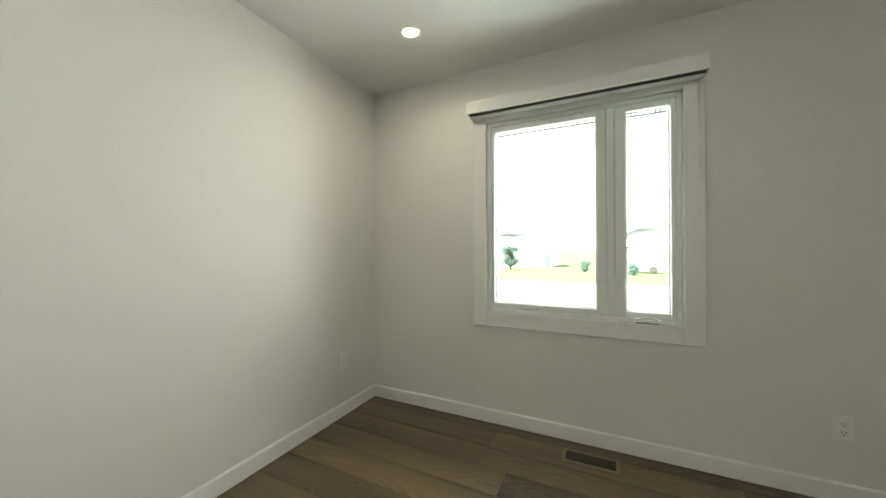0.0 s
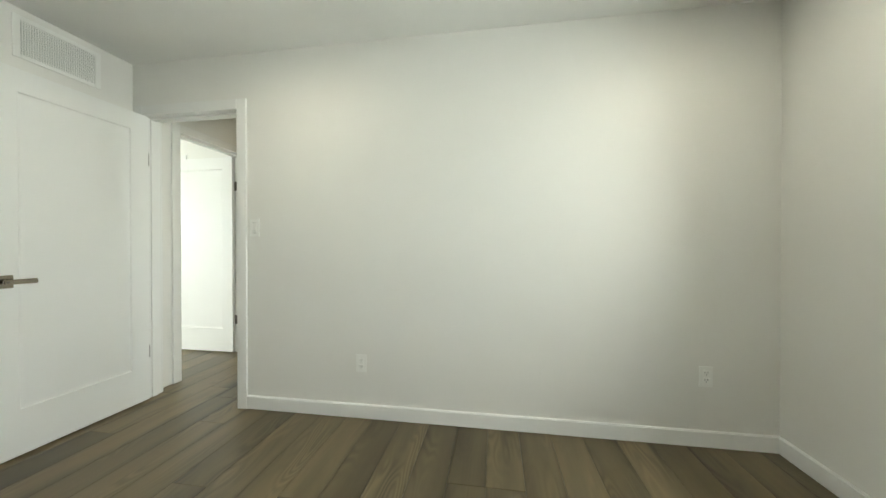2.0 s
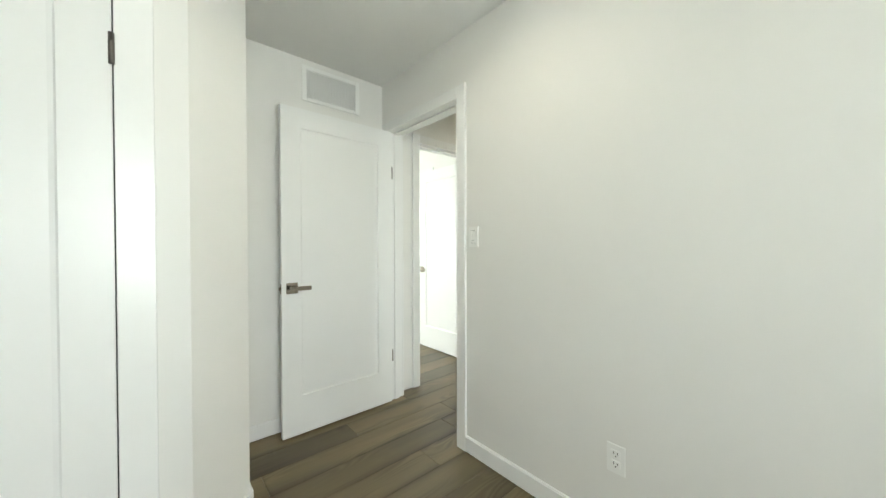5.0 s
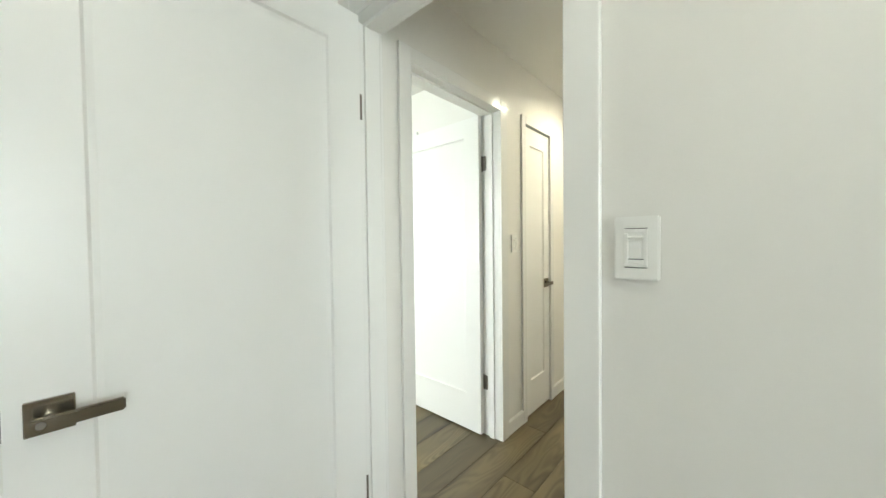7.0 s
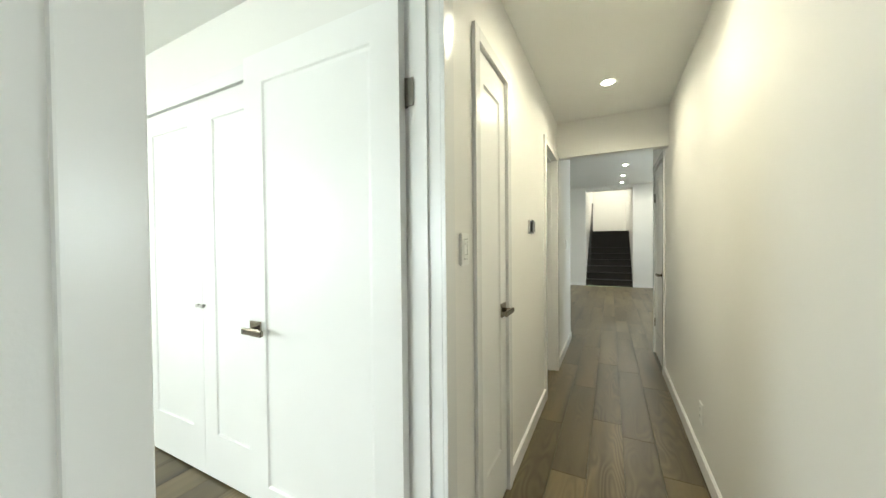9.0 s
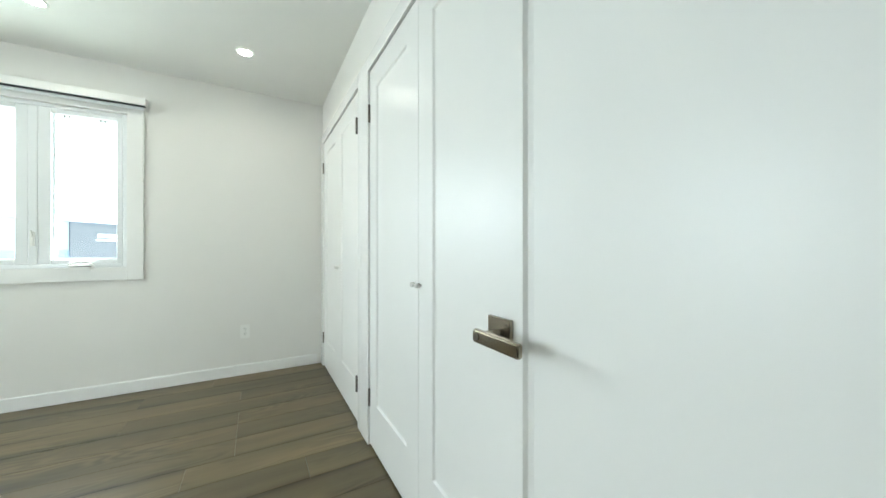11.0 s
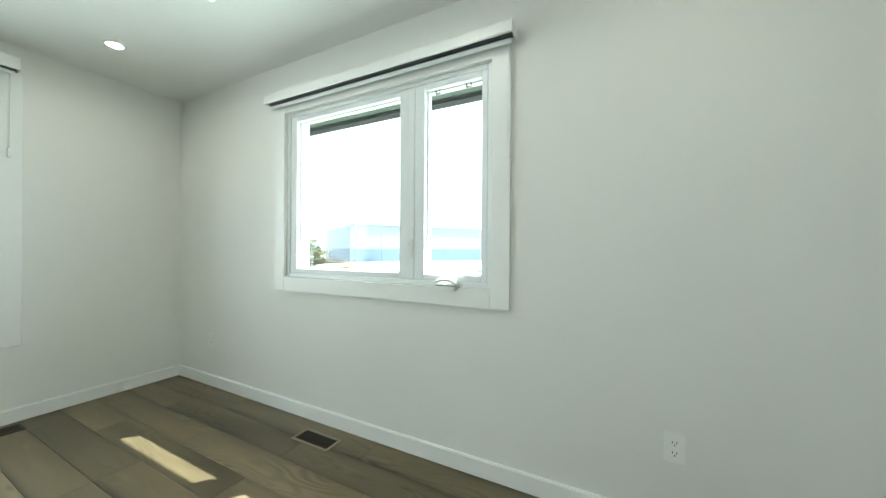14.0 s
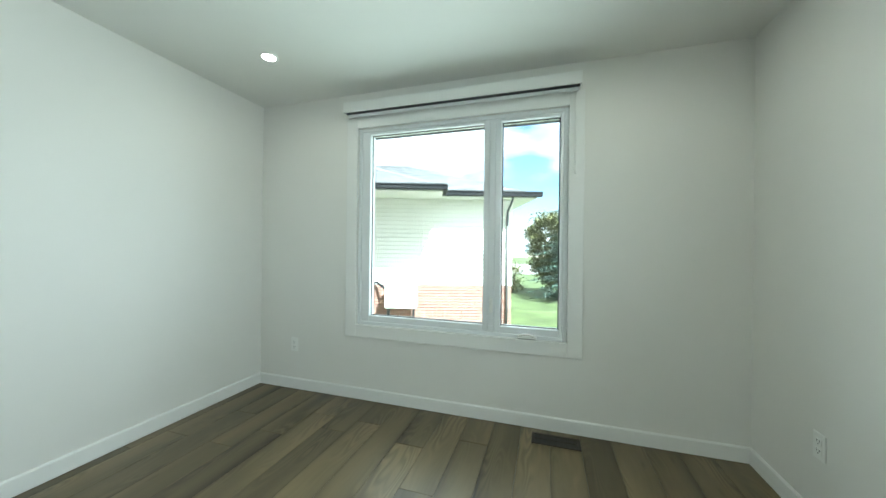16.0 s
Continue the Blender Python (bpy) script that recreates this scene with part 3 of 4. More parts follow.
def blind(m, u0, u1, ztop, rise=0.026):
    """A rolled-up roller blind in a white cassette."""
    ob = empty("roller_blind", m @ Matrix.Translation((0, 0, ztop)), "white cassette roller blind, rolled up, above a window", "blind", "roller blinds")
    prof = [(-0.019, rise), (-0.092, rise), (-0.0965, rise - 0.0015), (-0.098, rise - 0.006), (-0.098, -0.066), (-0.0955, -0.069), (-0.086, -0.069), (-0.086, -0.064), (-0.092, -0.064), (-0.092, rise - 0.007), (-0.019, rise - 0.007)]
    bm = bmesh.new()
    a = [bm.verts.new((u0, y, z)) for y, z in prof]
    b = [bm.verts.new((u1, y, z)) for y, z in prof]
    for i in range(len(prof)):
        j = (i + 1) % len(prof)
        bm.faces.new((a[i], a[j], b[j], b[i]))
    bm.faces.new(a); bm.faces.new(b)
    part("cassette", bm, TRIM, ob, "white flat-faced cassette")
    for u in (u0 - 0.004, u1):
        bm = bmesh.new()
        soft_box(bm, u, u + 0.004, -0.099, -0.019, -0.072, rise + 0.001, 0.001)
        part("end_cap", bm, PLASTIC, ob)
    bm = bmesh.new(); tube(bm, (u0 + 0.005, -0.055, -0.044), (u1 - 0.005, -0.055, -0.044), 0.027, 20)
    part("fabric_roll", bm, CHARCOAL, ob, "charcoal rolled fabric")
    bm = bmesh.new(); soft_box(bm, u0 + 0.012, u1 - 0.012, -0.060, -0.044, -0.094, -0.074, 0.004, 2)
    part("bottom_bar", bm, VINYL, ob, "pale grey bottom bar")
    for u in (u0 + 0.1, (u0 + u1) / 2, u1 - 0.1):
        bm = bmesh.new()
        soft_box(bm, u - 0.012, u + 0.012, -0.075, -0.019, rise, rise + 0.004, 0.001)
        part("bracket", bm, NICKEL, ob)
    # bead chain and its tension holder at the right
    bm = bmesh.new(); soft_box(bm, u1 - 0.035, u1 - 0.020, -0.034, -0.019, -0.62, -0.56, 0.003)
    part("chain_holder", bm, PLASTIC, ob)
    for du, y in ((-0.031, -0.030), (-0.024, -0.024)):
        bm = bmesh.new(); tube(bm, (u1 + du, y, -0.60), (u1 + du, y, -0.05), 0.0018, 6)
        part("bead_chain", bm, PLASTIC, ob, "white bead chain")
    return ob


def facing(p, right, out):
    return Matrix(((right[0], out[0], 0, p[0]), (right[1], out[1], 0, p[1]), (0, 0, 1, 0), (0, 0, 0, 1)))


MA, MW, MS = facing((AX1, 0), (0, -1), (1, 0)), facing((BX0, 0), (0, 1), (-1, 0)), facing((0, BY0), (-1, 0), (0, -1))
WL = "white two-light window with a casement and flat casing"
window("window_1", MA, -WIN_A[1], -WIN_A[0], WIN_A[2], WIN_A[3], (-0.620, 0.012), (0.168, 0.388), 0.815, 1.975, WL)
window("window_2", MW, WIN_W[0], WIN_W[1], WIN_W[2], WIN_W[3], (-0.02, 0.838), (1.005, 1.340), 1.002, 2.015, WL)
window("window_3", MS, -WIN_S[1], -WIN_S[0], WIN_S[2], WIN_S[3], (3.175, 4.085), (4.21, 4.60), 0.665, 2.10, WL, CHARCOAL)
# two unseen windows, added with their lamps to brighten room E and the living room
window("unseen_window_4", MA, -3.5, -2.6, 1.0, 2.05, (-3.42, -3.03), (-2.90, -2.68), 1.07, 1.98, WL)
window("unseen_window_5", MA, -10.0, -7.4, 0.9, 2.2, (-9.90, -8.55), (-8.40, -7.50), 0.98, 2.12, "wide white living room window with flat casing, unseen, added to let light in")
blind(MA, -0.775, 0.535, 2.158, 0.012)
blind(MW, -0.205, 1.520, 2.20, -0.014)
blind(MS, 3.0, 4.715, 2.32, 0.010)


# ---- recessed lamps ----
def downlight(x, y, z=H, watts=None, tint=(1.0, 0.90, 0.74)):
    ob = empty("recessed_light", pose(x, y, z), "white recessed ceiling downlight, lit, warm white", "downlight", "recessed ceiling lights")
    bm = bmesh.new()
    t = bmesh.new()
    n, r0, r1 = 32, 0.038, 0.056
    rings = []
    for r, h in ((r0, -0.001), (r0 + 0.003, -0.006), (r1 - 0.004, -0.006), (r1, -0.0005)):
        rings.append([t.verts.new((r * math.cos(2 * math.pi * i / n), r * math.sin(2 * math.pi * i / n), h)) for i in range(n)])
    for a, b in zip(rings, rings[1:]):
        for i in range(n):
            j = (i + 1) % n
            t.faces.new((a[i], a[j], b[j], b[i])).smooth = True
    join(bm, t) if t.verts.index_update() is None else None
    part("trim_ring", bm, PLASTIC, ob)
    bm = bmesh.new(); tube(bm, (0, 0, -0.0025), (0, 0, -0.0005), 0.0385, 32)
    part("lens", bm, LED, ob, "glowing frosted lens")
    d = bpy.data.lights.new("recessed_lamp", "AREA")
    d.shape, d.size, d.energy, d.color, d.spread = "DISK", 0.085, watts or LAMP_W, tint, radians(150)
    lamp = new("recessed_lamp", d)
    lamp.matrix_world = pose(x, y, z - 0.012)
    return ob


for x, y in ((1.555, 0.95), (-0.64, 0.988),
             (-5.0, 2.17), (-5.015, 1.18), (-5.02, 0.085), (-5.0, -0.91), (-2.785, -0.885),
             (-0.395, 4.11)):
    downlight(x, y)
for x, y in ((-1.25, 8.4), (-1.25, 9.6), (-1.25, 10.8), (-1.25, 11.8), (-0.2, 11.6)):
    downlight(x, y, LH, 0.55)
for y in (3.455, 4.508):
    downlight(-1.537, y, H, 0.60, (1.0, 0.86, 0.60))



# ---- small fixtures ----
def plate_bm(w=0.07, h=0.115, t=0.006):
    bm = bmesh.new()
    soft_box(bm, -w / 2, w / 2, -t, 0, -h / 2, h / 2, 0.0025, 2)
    return bm


def outlet(m):
    ob = empty("power_outlet", m, "white duplex power outlet with a plate on the wall", "outlet", "wall outlets")
    part("plate", plate_bm(), PLASTIC, ob)
    for z in (0.020, -0.020):
        bm = bmesh.new()
        soft_box(bm, -0.017, 0.017, -0.0085, -0.005, z - 0.0145, z + 0.0145, 0.003, 2)
        so = part("socket", bm, PLASTIC, ob)
        for x in (-0.007, 0.007):
            bm = bmesh.new(); box(bm, x - 0.0013, x + 0.0013, -0.0089, -0.0080, z - 0.001, z + 0.008)
            part("slot", bm, DARK, so)
        bm = bmesh.new(); tube(bm, (0, -0.0089, z - 0.008), (0, -0.0080, z - 0.008), 0.0026, 10)
        part("slot", bm, DARK, so)
    return ob


def dimmer(m, label):
    ob = empty("light_switch", m, label, "light switch", "wall switches")
    ob.matrix_world = m @ Matrix.Translation((0, -0.005, 0))
    bm = bmesh.new(); soft_box(bm, -0.036, 0.036, -0.006, 0.005, -0.057, 0.057, 0.0025, 2)
    part("plate", bm, PLASTIC, ob)
    bm = bmesh.new()
    for a, b, c, d in ((-0.018, 0.018, 0.027, 0.034), (-0.018, 0.018, -0.034, -0.027), (-0.018, -0.0125, -0.027, 0.027), (0.0125, 0.018, -0.027, 0.027)):
        soft_box(bm, a, b, -0.0080, -0.0055, c, d, 0.0006)
    part("bezel", bm, PLASTIC, ob)
    for z, w in ((-0.0352, 0.0178), (0.0352, 0.0178), (-0.0199, 0.0122)):
        bm = bmesh.new(); box(bm, -w, w, -0.0070, -0.0058, z - 0.0006, z + 0.0006)
        part("gap_line", bm, DARK, ob)
    bm = bmesh.new()
    soft_box(bm, -0.0124, 0.0124, -0.0115, -0.0055, 0.0165, 0.0215, 0.001)
    part("slider", bm, PLASTIC, ob)
    bm = bmesh.new(); soft_box(bm, -0.0124, 0.0080, -0.0072, -0.0055, -0.0190, 0.0150, 0.001); part("paddle", bm, PLASTIC, ob)
    bm = bmesh.new(); soft_box(bm, -0.0124, 0.0124, -0.0085, -0.0055, -0.0265, -0.0208, 0.001); part("button", bm, PLASTIC, ob)
    return ob


FA = facing   # inside faces: right, out
outlet(facing((-0.266, AY1), (1, 0), (0, 1)) @ Matrix.Translation((0, 0, 0.356)))
outlet(facing((1.739, AY1), (1, 0), (0, 1)) @ Matrix.Translation((0, 0, 0.392)))
outlet(facing((AX1, -1.04), (0, -1), (1, 0)) @ Matrix.Translation((0, 0, 0.345)))
outlet(facing((BX0, 2.154), (0, 1), (-1, 0)) @ Matrix.Translation((0, 0, 0.37)))
outlet(facing((BX0, -1.005), (0, 1), (-1, 0)) @ Matrix.Translation((0, 0, 0.377)))
outlet(facing((-2.48, BY0), (-1, 0), (0, -1)) @ Matrix.Translation((0, 0, 0.375)))
outlet(facing((HX1, 4.05), (0, -1), (1, 0)) @ Matrix.Translation((0, 0, 0.30)))
dimmer(facing((-1.027, AY1), (1, 0), (0, 1)) @ Matrix.Translation((0, 0, 1.238)), "white slide dimmer switch on the wall beside the door")
dimmer(facing((HX0, 2.86), (0, 1), (-1, 0)) @ Matrix.Translation((0, 0, 1.235)), "white rocker light switch on the hall wall")
dimmer(facing((HX0, 5.9), (0, 1), (-1, 0)) @ Matrix.Translation((0, 0, 1.235)), "white rocker light switch near the living room")

# smoke alarm on the hall ceiling
ob = empty("smoke_alarm", pose(-1.57, 2.80, H), "round white smoke alarm on the hall ceiling", "smoke alarm")
bm = bmesh.new(); tube(bm, (0, 0, -0.012), (0, 0, 0), 0.062, 28); part("base", bm, PLASTIC, ob)
bm = bmesh.new(); tube(bm, (0, 0, -0.034), (0, 0, -0.012), 0.042, 28, 0.056); part("cover", bm, PLASTIC, ob)
# thermostat
BLACK = shader("black_glass", (0.012, 0.013, 0.015), 0.12, var=0.05)
ob = empty("thermostat", facing((HX0, 3.95), (0, 1), (-1, 0)) @ Matrix.Translation((0, 0, 1.36)), "small black thermostat on a white base, on the hall wall", "thermostat")
bm = bmesh.new(); soft_box(bm, -0.048, 0.048, -0.012, 0, -0.048, 0.048, 0.006, 2); part("wall_base", bm, PLASTIC, ob)
bm = bmesh.new(); soft_box(bm, -0.044, 0.044, -0.030, -0.012, -0.044, 0.044, 0.010, 3); part("display", bm, BLACK, ob, "black glass display")

# strike plates
def strike(m):
    ob = empty("strike_plate", m, "satin nickel strike plate let into a door jamb", "strike plate", "strike plates")
    bm = bmesh.new()
    for a, b, c, d in ((-0.022, 0.022, 0.015, 0.03), (-0.022, 0.022, -0.03, -0.015), (-0.022, -0.010, -0.015, 0.015), (0.012, 0.022, -0.015, 0.015)):
        box(bm, a, b, -0.002, 0.0, c, d)
    part("plate", bm, NICKEL, ob)
    bm = bmesh.new(); box(bm, -0.010, 0.012, -0.0008, 0.0, -0.015, 0.015); part("latch_hole", bm, DARK, ob)
    for z in (-0.022, 0.022):
        bm = bmesh.new(); tube(bm, (0, -0.0028, z), (0, -0.0019, z), 0.004, 12); part("screw", bm, STEEL, ob)


strike(facing((-0.985, ED[1]), (1, 0), (0, 1)) @ Matrix.Translation((0, 0, 0.928)))
strike(facing((AD[1], 1.650), (0, -1), (1, 0)) @ Matrix.Translation((0, 0, 0.928)))

# return-air grille over the open door
ob = empty("return_air_grille", facing((AX0, 1.215), (0, 1), (-1, 0)) @ Matrix.Translation((0, 0, 2.272)), "white stamped return-air grille high on the wall", "vent")
bm = bmesh.new()
W2, H2 = 0.205, 0.118
for a, b, c, d in ((-W2, -W2 + 0.032, -H2, H2), (W2 - 0.032, W2, -H2, H2), (-W2 + 0.032, W2 - 0.032, H2 - 0.026, H2), (-W2 + 0.032, W2 - 0.032, -H2, -H2 + 0.026)):
    soft_box(bm, a, b, -0.008, 0, c, d, 0.002)
part("frame", bm, PLASTIC, ob)
bm = bmesh.new(); box(bm, -W2 + 0.03, W2 - 0.03, -0.0012, 0.0, -H2 + 0.024, H2 - 0.024); part("backing", bm, shader("grille_shadow", (0.22, 0.22, 0.21), 0.8), ob)
bm = bmesh.new(); box(bm, -W2 + 0.033, W2 - 0.033, -0.0065, -0.0052, -0.0030, 0.0022)
slat = mesh("slat", bm, PLASTIC)
for i in range(20):
    o = new("slat", slat); o.parent = ob; o.location = (0, 0, -H2 + 0.032 + i * 0.0091)
bm = bmesh.new(); box(bm, -0.0012, 0.0012, -0.0072, -0.0010, -H2 + 0.026, H2 - 0.026)
rib = mesh("rib", bm, PLASTIC)
for i in range(31):
    o = new("rib", rib); o.parent = ob; o.location = (-W2 + 0.04 + i * 0.0109, 0, 0)


# floor registers
def register(m, label, rim=None):
    ob = empty("floor_register", m, label, "vent", "floor registers")
    L, W = 0.145, 0.062
    bm = bmesh.new()
    for a, b, c, d in ((-L, -L + 0.018, -W, W), (L - 0.018, L, -W, W), (-L + 0.018, L - 0.018, W - 0.016, W), (-L + 0.018, L - 0.018, -W, -W + 0.016)):
        soft_box(bm, a, b, c, d, 0.0, 0.006, 0.0015)
    part("frame", bm, rim or TAN, ob, "enamelled register frame")
    bm = bmesh.new(); box(bm, -L + 0.017, L - 0.017, -W + 0.015, W - 0.015, 0.0004, 0.0012); part("well", bm, DARK, ob)
    bm = bmesh.new(); box(bm, -0.0022, 0.0022, -W + 0.016, W - 0.016, 0.0012, 0.0046)
    s = mesh("slat", bm, BRONZE)
    for i in range(21):
        o = new("slat", s); o.parent = ob; o.location = (-L + 0.026 + i * 0.0119, 0, 0)
    bm = bmesh.new(); box(bm, -L + 0.018, L - 0.018, -0.002, 0.002, 0.0012, 0.005); part("bar", bm, BRONZE, ob)
    return ob


TAN = shader("register_tan", (0.23, 0.18, 0.12), 0.45, var=0.08, scale=20)
register(pose(-5.485, 0.372, 0, 0, 0, 90), "tan floor register with brown slats under a window")
register(pose(1.935, 0.022, 0, 0, 0, 90), "tan floor register with brown slats under a window")
register(pose(-4.585, -1.375, 0), "dark brown floor register under a tall window", BRONZE)

# ---- stairs in the living room ----
STAIR = shader("dark_stained_wood", (0.014, 0.010, 0.008), 0.45, var=0.2, scale=8, bump=0.1)
IRON = shader("black_iron", (0.02, 0.02, 0.02), 0.5)
ob = empty("staircase", pose(-1.57, 12.32, 0), "dark stained wooden staircase rising between white walls", "stairs")
RISE = 0.182
for i in range(9):
    bm = bmesh.new(); box(bm, -0.598, 0.598, i * 0.25, i * 0.25 + 0.02, 0 if i == 0 else i * RISE, (i + 1) * RISE - 0.03); part("riser", bm, STAIR, ob)
    bm = bmesh.new(); soft_box(bm, -0.598, 0.598, i * 0.25 - 0.025, i * 0.25 + 0.27, (i + 1) * RISE - 0.03, (i + 1) * RISE, 0.008, 2); part("tread", bm, STAIR, ob)
bm = bmesh.new(); box(bm, -0.598, 0.598, 2.27, 4.6, 9 * RISE - 0.2, 9 * RISE); part("landing", bm, STAIR, ob)
ob = empty("stair_railing", pose(-2.08, 12.42, 0), "black iron stair railing along the wall", "railing")
bm = bmesh.new(); tube(bm, (0, 0, 1.0), (0, 2.2, 2.62), 0.02, 10); part("handrail", bm, IRON, ob)
for i in range(6):
    bm = bmesh.new(); tube(bm, (0, 0.1 + i * 0.40, 0.2 + i * 0.28), (0, 0.1 + i * 0.40, 1.06 + i * 0.296), 0.011, 8); part("baluster", bm, IRON, ob)
# unseen lamp, added high in the stairwell to brighten it
downlight(-1.57, 15.2, 4.6, 5.5)
door("door_11", pose(HX1 + 0.002, FD[1] - 0.004, 0.012, 0, 0, -90), 0.69, "white one-panel door, closed, at the hall's end", handles=(-1,))

# ---- outside: ground, eaves ----
GZ = -1.0
GRASS = shader("grass", (0.075, 0.102, 0.034), 0.9, var=0.35, scale=1.2, bump=0.8, bump_scale=40)
PAVE = shader("pale_concrete", (0.42, 0.42, 0.40), 0.9, var=0.08, scale=0.6, bump=0.2)
ASPH = shader("worn_asphalt", (0.20, 0.20, 0.20), 0.9, var=0.12, scale=0.8, bump=0.3)
SOFFIT = shader("soffit_grey", (0.13, 0.15, 0.145), 0.6, var=0.08, scale=3)
SHING = shader("asphalt_shingle", (0.24, 0.242, 0.25), 0.9, var=0.3, scale=6, bump=0.6, bump_scale=50)
SIDING = shader("vinyl_siding", (0.80, 0.775, 0.72), 0.5, var=0.04, scale=2)
BRICK = shader("red_brick", (0.34, 0.195, 0.155), 0.85, var=0.25, scale=7, bump=0.4)
MORTAR = shader("mortar", (0.42, 0.40, 0.37), 0.9, var=0.1)
GUTTER = shader("black_gutter", (0.012, 0.013, 0.015), 0.55, spec=0.2)
TRUNK = shader("bark", (0.10, 0.075, 0.055), 0.9, var=0.3, scale=10, bump=0.8)
NEEDLE = shader("spruce_needles", (0.055, 0.10, 0.075), 0.8, var=0.45, scale=2.5)
LEAF = shader("bush_leaves", (0.15, 0.155, 0.06), 0.8, var=0.5, scale=2.0)
AUTUMN = shader("yellowing_leaves", (0.26, 0.19, 0.07), 0.8, var=0.4, scale=2.0)
bm = bmesh.new(); box(bm, -900, 900, -900, 900, GZ - 1, GZ)
struct("ground", bm, GRASS, "mown green lawn around the house", "ground")
bm = bmesh.new(); box(bm, -90, -11.5, -14, 60, GZ - 0.1, GZ + 0.02); box(bm, -90, -17, -70, -14.0, GZ - 0.1, GZ + 0.02)
struct("pavement", bm, PAVE, "pale sunlit concrete parking lot", "pavement")

def eave(name, x0, x1, y0, y1, edge):
    ob = empty(name, pose(0, 0, 0), "grey vented soffit and black gutter of the roof eave", "eave", kind="structure")
    bm = bmesh.new()
    n = int((y1 - y0) / 0.3)
    for i in range(n):
        box(bm, x0, x1, y0 + i * 0.3 + 0.004, y0 + i * 0.3 + 0.296, 2.262, 2.275)
    box(bm, x0, x1, y0, y1, 2.272, 2.30)
    part("soffit", bm, SOFFIT, ob)
    bm = bmesh.new()
    a, b = sorted((edge, edge + math.copysign(0.11, edge)))
    soft_box(bm, a, b, y0, y1, 2.235, 2.36, 0.012, 2)
    part("gutter", bm, GUTTER, ob)
    return ob


eave("trim_eave", -6.27, BX0 - 0.2, BY0 - 0.6, 13.0, -6.27)
eave("trim_eave", AX1 + 0.2, 2.86, AY0 - 0.6, 13.0, 2.86)
bm = bmesh.new()
v = [bm.verts.new(c) for c in ((-6.39, -2.3, 2.345), (3.0, -2.3, 2.34), (3.0, 17.4, 2.34), (-6.39, 17.4, 2.345), (-1.75, -2.3, 5.2), (-1.75, 17.4, 5.2))]
for f in ((0, 3, 5, 4), (1, 4, 5, 2), (0, 4, 1), (2, 5, 3)):
    bm.faces.new([v[i] for i in f])
struct("roof", bm, SHING, "grey asphalt shingle roof over the house", "roof")


# ---- far south: road, fields, hills ----
bm = bmesh.new(); box(bm, -140, 60, -52, -31, GZ - 0.1, GZ + 0.02)
struct("road", bm, PAVE, "pale sunlit road beyond the lawns", "road")
FIELD = shader("dry_field", (0.30, 0.29, 0.20), 0.95, var=0.2, scale=0.05)
HILL = shader("hazy_hills", (0.22, 0.27, 0.30), 0.95, var=0.15, scale=0.02)
bm = bmesh.new(); box(bm, -500, 300, -330, -105, GZ - 0.1, GZ + 0.03)
struct("ground", bm, FIELD, "pale harvested field in the distance", "field")
rh = random.Random(31)
bm = bmesh.new()
rows = []
for k, (dy, part_h) in enumerate(((-340, 0.0), (-380, 0.7), (-430, 1.0), (-560, 0.0))):
    rows.append([bm.verts.new((-600 + i * 25, dy, GZ + part_h * (13 + 4 * math.sin(i * 0.45) + 2.5 * math.sin(i * 1.3 + k) + rh.uniform(-0.8, 0.8)))) for i in range(41)])
for a, b in zip(rows, rows[1:]):
    for i in range(40):
        bm.faces.new((a[i], a[i + 1], b[i + 1], b[i])).smooth = True
struct("backdrop", bm, HILL, "low blue-grey wooded hills on the horizon", "hills")


# ---- trees ----
def limb(bm, p, q, r0, r1, n=7):
    tube(bm, p, q, r0, n, r1)


def conifer(x, y, h, r, seed, label):
    rnd = random.Random(seed)
    ob = empty("spruce_tree", pose(x, y, GZ), label, "tree")
    bm = bmesh.new()
    limb(bm, (0, 0, 0), (0.03, 0.02, h * 0.5), 0.16, 0.09, 9); limb(bm, (0.03, 0.02, h * 0.5), (0, 0, h), 0.09, 0.015, 9)
    part("trunk", bm, TRUNK, ob)
    vs, fs = [], []
    bb = bmesh.new()
    z = 0.25
    while z < h - 0.15:
        reach = r * (1 - z / h) ** 0.8 * rnd.uniform(0.8, 1.12)
        for k in range(9):
            a = rnd.uniform(0, 2 * math.pi)
            ln = reach * rnd.uniform(0.75, 1.1)
            tip = Vector((math.cos(a) * ln, math.sin(a) * ln, z - 0.18 * ln + rnd.uniform(-0.05, 0.08)))
            root = Vector((0, 0, z + 0.05))
            tube(bb, root, tip, 0.014, 4, 0.004)
            m = max(5, int(ln * 13))
            for i in range(m):
                s = (i + rnd.random()) / m * 0.9 + 0.1
                c = root.lerp(tip, s)
                w = 0.05 + 0.10 * (1.15 - s)
                for q in range(3):
                    d = Vector((rnd.uniform(-1, 1), rnd.uniform(-1, 1), rnd.uniform(-0.8, 0.35))).normalized()
                    e = d.cross(Vector((rnd.uniform(-1, 1), rnd.uniform(-1, 1), 1))).normalized() * 0.022
                    b0 = len(vs)
                    tipp = c + d * (w + 0.09)
                    vs.extend((c - e, c + e, tipp)); fs.append((b0, b0 + 1, b0 + 2))
        z += 0.13
    part("branch", bb, TRUNK, ob)
    me = bpy.data.meshes.new("crown"); me.from_pydata(vs, [], fs); me.materials.append(NEEDLE)
    o = new("crown", me); o.parent = ob; tagged(o, kind="stuff")
    return ob


